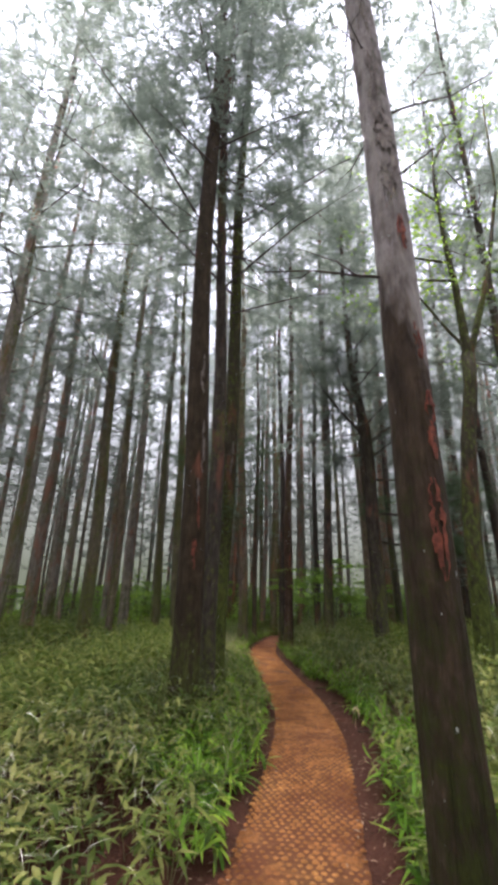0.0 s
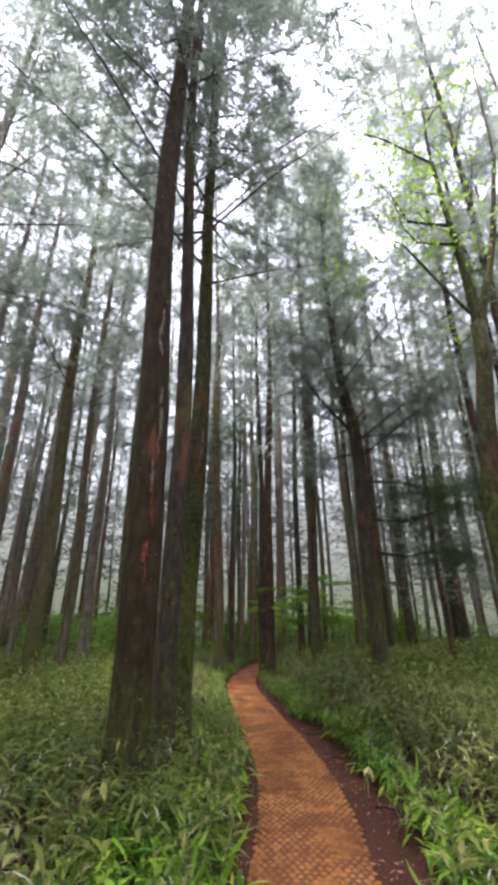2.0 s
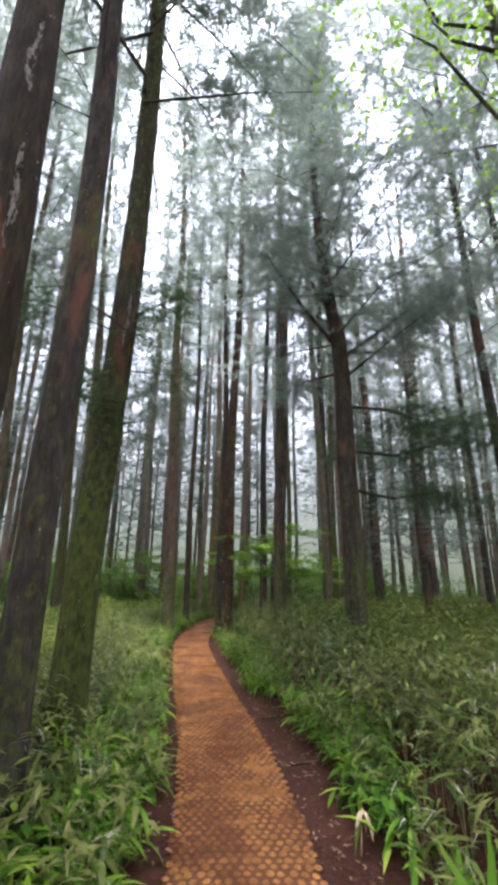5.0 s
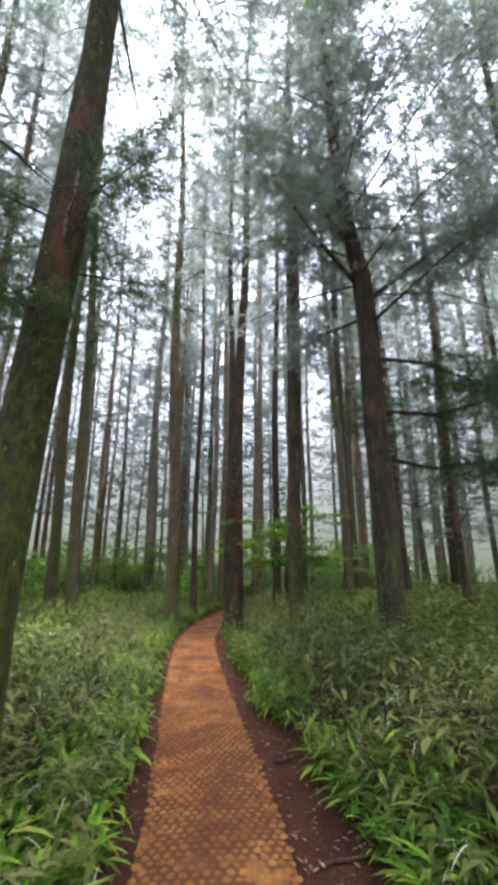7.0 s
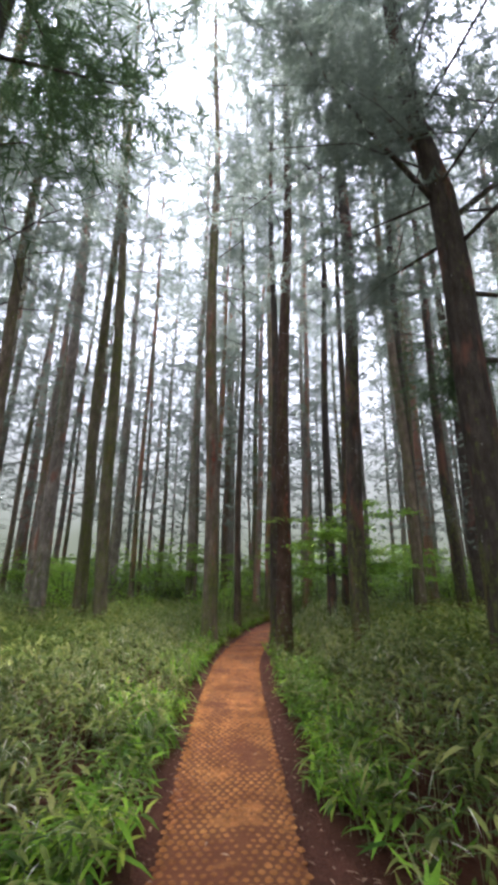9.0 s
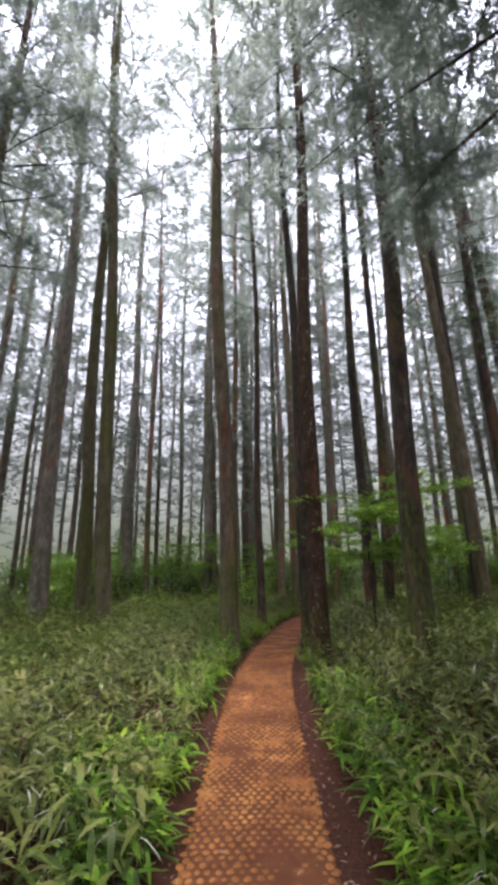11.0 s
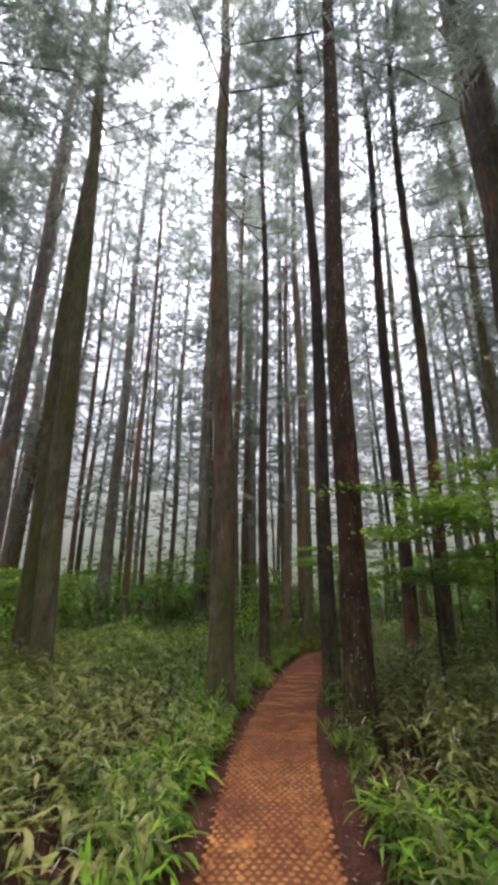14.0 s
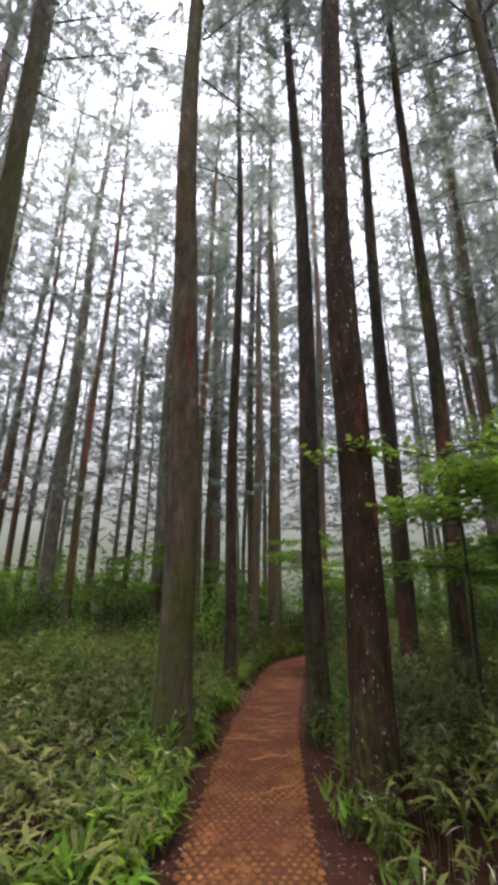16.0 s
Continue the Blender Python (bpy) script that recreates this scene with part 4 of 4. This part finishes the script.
def trunk_free(x, y):
    return all((x - t[1]) ** 2 + (y - t[2]) ** 2 > (t[3] + 0.05) ** 2 for t in STAND) and (x - 3.616) ** 2 + (y - 12.77) ** 2 > 0.08


def shoulder(y, side):
    """Width of bare soil beside the mat."""
    return (0.2 if side < 0 else 0.3 + 0.16 * math.exp(-((y - 8.0) / 3.2) ** 2)) + 0.14 * noise.noise(Vector((y * 0.8, side * 5, 2))) + 0.1 * noise.noise(Vector((y * 2.3, side * 9, 1)))


def scatter_plants(seed, count, x_range, y_range, keep):
    rng = np.random.default_rng(seed)
    xs, ys = rng.uniform(*x_range, count), rng.uniform(*y_range, count)
    out = []
    for x, y in zip(xs, ys):
        c = path_x(max(-6, min(36, y)))
        d = abs(x - c) - HALF
        if d > shoulder(y, 1 if x > c else -1) and keep(x, y, d) and trunk_free(x, y):
            out.append((x, y, d))
    return np.array(out), rng


def bamboo(name, label, seed, count, x_range, y_range, keep, leaves, length, width, high, material, simple=False):
    pl, rng = scatter_plants(seed, count, x_range, y_range, keep)
    n = len(pl)
    gz = np.array([ground_z(x, y) for x, y, d in pl])
    edge = np.clip((pl[:, 2] - 0.2) / 1.3, 0, 1)
    right = np.array([x > path_x(max(-6, min(36, y))) for x, y, d in pl])
    h = high * (0.5 + 0.5 * edge) * rng.uniform(0.6, 1.1, n) * np.where(right & (pl[:, 2] > 0.7), 1.28, 1.0)
    idx = np.repeat(np.arange(n), leaves)
    m = len(idx)
    k = rng.uniform(0.45, 1.0, m)
    base = np.stack([pl[idx, 0] + rng.normal(0, 0.05, m), pl[idx, 1] + rng.normal(0, 0.05, m), gz[idx] + h[idx] * k], 1)
    ln = length * rng.uniform(0.5, 1.5, m)
    me = blades_mesh(name, base, rng.uniform(0, 6.283, m), rng.uniform(-0.35, 0.75, m), ln, width * rng.uniform(0.7, 1.25, m) * ln / length, rng.uniform(0.15, 0.7, m), material, simple)
    tagged(new(name, me), label, "undergrowth", kind="stuff")
    return pl, gz, h


near = bamboo("dwarf_bamboo", "grey-green dwarf bamboo leaves with pale dry edges covering the ground", 1, 27000, (-4.5, 6.0), (-1, 31),
              lambda x, y, d: d < 1.9 and (d > 0.95 or noise.noise(Vector((x * 31, y * 31, 1))) > -0.02), 9, 0.12, 0.028, 0.8, SASA)
bamboo("dwarf_bamboo", "dense grey-green dwarf bamboo leaves a few steps off the path", 11, 27000, (-4.5, 6.0), (-1, 31), lambda x, y, d: d > 1.8 and -4.2 < x + 0.7 * noise.noise(Vector((x, y, 8))) < 5.7, 8, 0.135, 0.036, 0.82, SASA, True)
bamboo("dwarf_bamboo", "grey-green dwarf bamboo thicket under the trees", 2, 10500, (-16, 16), (2, 32), lambda x, y, d: (x < -3.4 or x > 4.8) and abs(x) < 5 + 0.8 * y, 8, 0.27, 0.055, 0.85, SASA, True)
bamboo("dwarf_bamboo", "distant green dwarf bamboo thicket under the trees", 3, 6500, (-34, 34), (28, 52), lambda x, y, d: True, 7, 0.4, 0.095, 0.65, SASA, True)
bamboo("verge_grass", "bright green broad-bladed grass along the path edge", 4, 20000, (-1.6, 3.6), (-1, 27),
       lambda x, y, d: d < 1.25 and noise.noise(Vector((x * 0.9, y * 0.5, 7))) + (0.75 if x < path_x(y) else 0.66) - 0.7 * d > 0.15, 6, 0.15, 0.029, 0.46, SASA_FRESH)


bamboo("dwarf_bamboo", "dwarf bamboo thicket away from the path", 5, 13000, (-22, 22), (-12, 24),
       lambda x, y, d: (x < -3.4 or x > 4.6) and (y < 3 or abs(x) > 4 + 0.7 * y) or y < -1, 6, 0.36, 0.085, 0.8, SASA, True)


def stalks():
    """Thin canes of the nearer dwarf bamboo."""
    b = Builder()
    rng = random.Random(3)
    pl, gz, h = near
    for (x, y, d), z, hh in zip(pl, gz, h):
        if d < 2.2 and rng.random() < 0.5:
            t = Vector((rng.gauss(0, 0.04), rng.gauss(0, 0.04), hh))
            b.tube([(x, y, z - 0.02), (x + t.x * 0.6, y + t.y * 0.6, z + hh * 0.5), (x + t.x, y + t.y, z + hh)], [0.0035, 0.003, 0.0015], 3, False)
    tagged(new("bamboo_canes", b.mesh("bamboo_canes", STALK)), "thin greenish canes of dwarf bamboo", "undergrowth", kind="stuff")


stalks()


def dry_edges():
    """Curled pale strips where dwarf bamboo leaves have dried at the margin."""
    rng = np.random.default_rng(17)
    pl, gz, h = near
    pick = rng.choice(len(pl), min(len(pl), 5200), replace=False)
    n = len(pick)
    base = np.stack([pl[pick, 0] + rng.normal(0, 0.06, n), pl[pick, 1] + rng.normal(0, 0.06, n), gz[pick] + h[pick] * rng.uniform(0.75, 1.08, n)], 1)
    me = blades_mesh("dry_leaf_edges", base, rng.uniform(0, 6.283, n), rng.uniform(-0.2, 0.9, n), rng.uniform(0.07, 0.17, n), rng.uniform(0.0025, 0.008, n), rng.uniform(0.3, 1.0, n), DRY_EDGE)
    tagged(new("dry_leaf_edges", me), "pale curled dry margins of dwarf bamboo leaves", "undergrowth", kind="stuff")


dry_edges()


def clump(seed, canes, label):
    """A tuft of dwarf bamboo: canes, each with its own leaves."""
    rng = random.Random(seed)
    tuft = tagged(empty("bamboo_grass_clump", (0, 0, -50)), label, "plant", "bamboo grass clumps along the path")
    leaf_data = []
    for i in range(3):
        l = Builder()
        l.blade(Vector((0, 0, 0)), Vector((1, 0, 0)), Vector((0, 1, 0)), 1.0, 0.17 + 0.02 * i, 0.3 + 0.15 * i)
        leaf_data.append(l.mesh("leaf", SASA_FRESH if i else SASA))
    for i in range(canes):
        a, out, h = rng.uniform(0, 6.28), rng.uniform(0.02, 0.16), rng.uniform(0.16, 0.42)
        foot = Vector((math.cos(a) * out * 0.4, math.sin(a) * out * 0.4, -0.02))
        top = Vector((math.cos(a) * (out + 0.06), math.sin(a) * (out + 0.06), h))
        w = Builder()
        w.tube([foot, foot.lerp(top, 0.5) + Vector((0, 0, 0.03)), top], [0.004, 0.003, 0.002], 5, True)
        cane = part("cane", w.mesh("cane", STALK), tuft)
        for j in range(5):
            p = foot.lerp(top, rng.uniform(0.5, 1.0))
            size = rng.uniform(0.08, 0.165)
            ob = part("leaf", leaf_data[rng.choice((0, 1, 1, 2, 2))], cane)
            ob.matrix_basis = Matrix.LocRotScale(p, Euler((rng.uniform(-0.4, 0.4), rng.uniform(-0.75, 0.1), rng.uniform(0, 6.28))), (size, size, size))
    return tuft


def plant_clumps():
    rng = random.Random(21)
    kinds = [clump(40 + i, 5, "broad-leaved bright green bamboo grass tuft on the path verge") for i in range(5)]
    used = [False] * 5
    spots = []
    for i in range(64):
        y = 3.2 + i * 0.29 + rng.uniform(-0.1, 0.1)
        side = -1 if i % 2 else 1
        spots.append((path_x(y) + side * (HALF + max(0.12, shoulder(y, side)) + rng.uniform(0.02, 0.28)), y))
    for t in STAND[:10]:
        for k in range(3):
            a = rng.uniform(3.4, 6.0)
            spots.append((t[1] + math.cos(a) * (t[3] + 0.16), t[2] + math.sin(a) * (t[3] + 0.16)))
    for x, y in spots:
        if abs(x - path_x(y)) < HALF + 0.12 or not trunk_free(x, y):
            continue
        i = rng.randrange(5)
        s = rng.uniform(0.75, 1.25)
        m = Matrix.LocRotScale((x, y, ground_z(x, y)), Euler((0, 0, rng.uniform(0, 6.28))), (s, s, s))
        if used[i]:
            copy_thing(kinds[i], m)
        else:
            kinds[i].matrix_basis = m
            used[i] = True


plant_clumps()


def wilted_plant(x, y, seed):
    """A dried tuft with pale hanging leaves."""
    rng = random.Random(seed)
    plant = tagged(empty("wilted_plant", (x, y, ground_z(x, y))), "wilted pale tan bamboo grass tuft drooping on the soil", "plant")
    w = Builder()
    w.tube([(0, 0, -0.02), (0.01, 0, 0.12), (0.03, 0.01, 0.24)], [0.005, 0.004, 0.003], 5, True)
    part("cane", w.mesh("cane", DRY_PALE), plant)
    for i in range(6):
        l = Builder()
        a = i * 1.05 + rng.uniform(-0.3, 0.3)
        along = Vector((math.cos(a), math.sin(a), rng.uniform(-0.9, 0.1))).normalized()
        across = along.cross(Vector((0.2, 0.1, 1))).normalized()
        l.blade(Vector((0.03, 0.01, rng.uniform(0.14, 0.24))), along, across, rng.uniform(0.12, 0.2), 0.035, 0.5)
        part("leaf", l.mesh("leaf", DRY_PALE if i % 3 else SASA_FRESH), plant)


wilted_plant(1.66, 7.55, 1)
wilted_plant(-0.42, 15.2, 2)
wilted_plant(1.75, 17.1, 3)


def fallen_stick(x, y, length, turn, seed):
    rng = random.Random(seed)
    b = Builder()
    pts = [Vector((length * (i / 5 - 0.5), rng.uniform(-0.02, 0.02), 0.014 + rng.uniform(0, 0.008))) for i in range(6)]
    b.tube(pts, [0.013, 0.012, 0.012, 0.011, 0.009, 0.006], 7, True, 0.15, seed)
    b.tube([pts[3], pts[3] + Vector((0.06, 0.05, 0.01))], [0.006, 0.003], 5, True)
    ob = tagged(new("fallen_stick", b.mesh("fallen_stick", BARK)), "reddish-brown fallen stick lying on the bare soil", "stick", "fallen sticks")
    ob.matrix_basis = pose(x, y, ground_z(x, y), 0, 0, turn)


for x, y, ln, turn in ((1.75, 9.0, 0.42, 8), (1.62, 10.4, 0.3, 35), (1.72, 7.1, 0.25, -20), (0.2, 8.2, 0.28, 70), (0.05, 12.6, 0.33, 60), (1.55, 13.9, 0.3, 15), (-0.02, 16.4, 0.24, 100), (1.5, 16.2, 0.35, -30)):
    fallen_stick(x, y, ln, turn, int(y * 10))


def litter():
    rng = np.random.default_rng(6)
    pl = []
    for _ in range(4500):
        y = rng.uniform(0, 28)
        side = rng.choice((-1, 1))
        x = path_x(y) + side * (HALF + rng.uniform(-0.03, 0.75) if rng.random() < 0.97 else rng.uniform(0, HALF))
        pl.append((x, y, ground_z(x, y) + (0.012 if abs(x - path_x(y)) > HALF + 0.02 else 0.035)))
    base = np.array(pl)
    n = len(base)
    ln = rng.uniform(0.015, 0.06, n)
    me = blades_mesh("leaf_litter", base, rng.uniform(0, 6.283, n), rng.uniform(-0.1, 0.3, n), ln, ln * rng.uniform(0.15, 0.5, n), rng.uniform(-0.1, 0.3, n), DRY)
    tagged(new("leaf_litter", me), "small dry brown leaves and chips on the soil", "leaf litter", kind="stuff")


litter()


def coir_strand(x, y, length, turn, seed):
    """A frayed rope of fibre that has come loose and lies across the mat."""
    rng = random.Random(seed)
    b = Builder()
    pts = [Vector((length * (i / 7 - 0.5), rng.uniform(-0.025, 0.025), 0.028 + rng.uniform(0, 0.012))) for i in range(8)]
    b.tube(pts, [0.004, 0.009, 0.011, 0.012, 0.012, 0.011, 0.008, 0.003], 6, True, 0.25, seed)
    for i in (2, 4, 6):
        b.tube([pts[i], pts[i] + Vector((rng.uniform(0.02, 0.07), rng.choice((-1, 1)) * rng.uniform(0.03, 0.07), 0.006))], [0.004, 0.0015], 4, True)
    ob = tagged(new("coir_strand", b.mesh("coir_strand", COIR_PALE)), "loose frayed rope of coir fibre lying across the worn mat", "fibre strand", "loose strands on the mat")
    ob.matrix_basis = pose(x, y, 0.0, 0, 0, turn)


for off, y, ln, turn in ((0.1, 19.7, 0.45, 14), (-0.15, 20.3, 0.6, -8), (0.12, 20.8, 0.7, 9), (-0.05, 21.2, 0.55, -14), (0.2, 21.5, 0.4, 22), (-0.1, 21.9, 0.65, 4), (0.08, 22.4, 0.6, -10), (-0.18, 22.9, 0.4, 17), (0.1, 23.4, 0.6, 6), (0.22, 18.9, 0.3, 35)):
    coir_strand(path_x(y) + off, y, ln, turn, int(y * 10))


# ---------------------------------------------------------------- knots of the mat
lay_knots(mat)
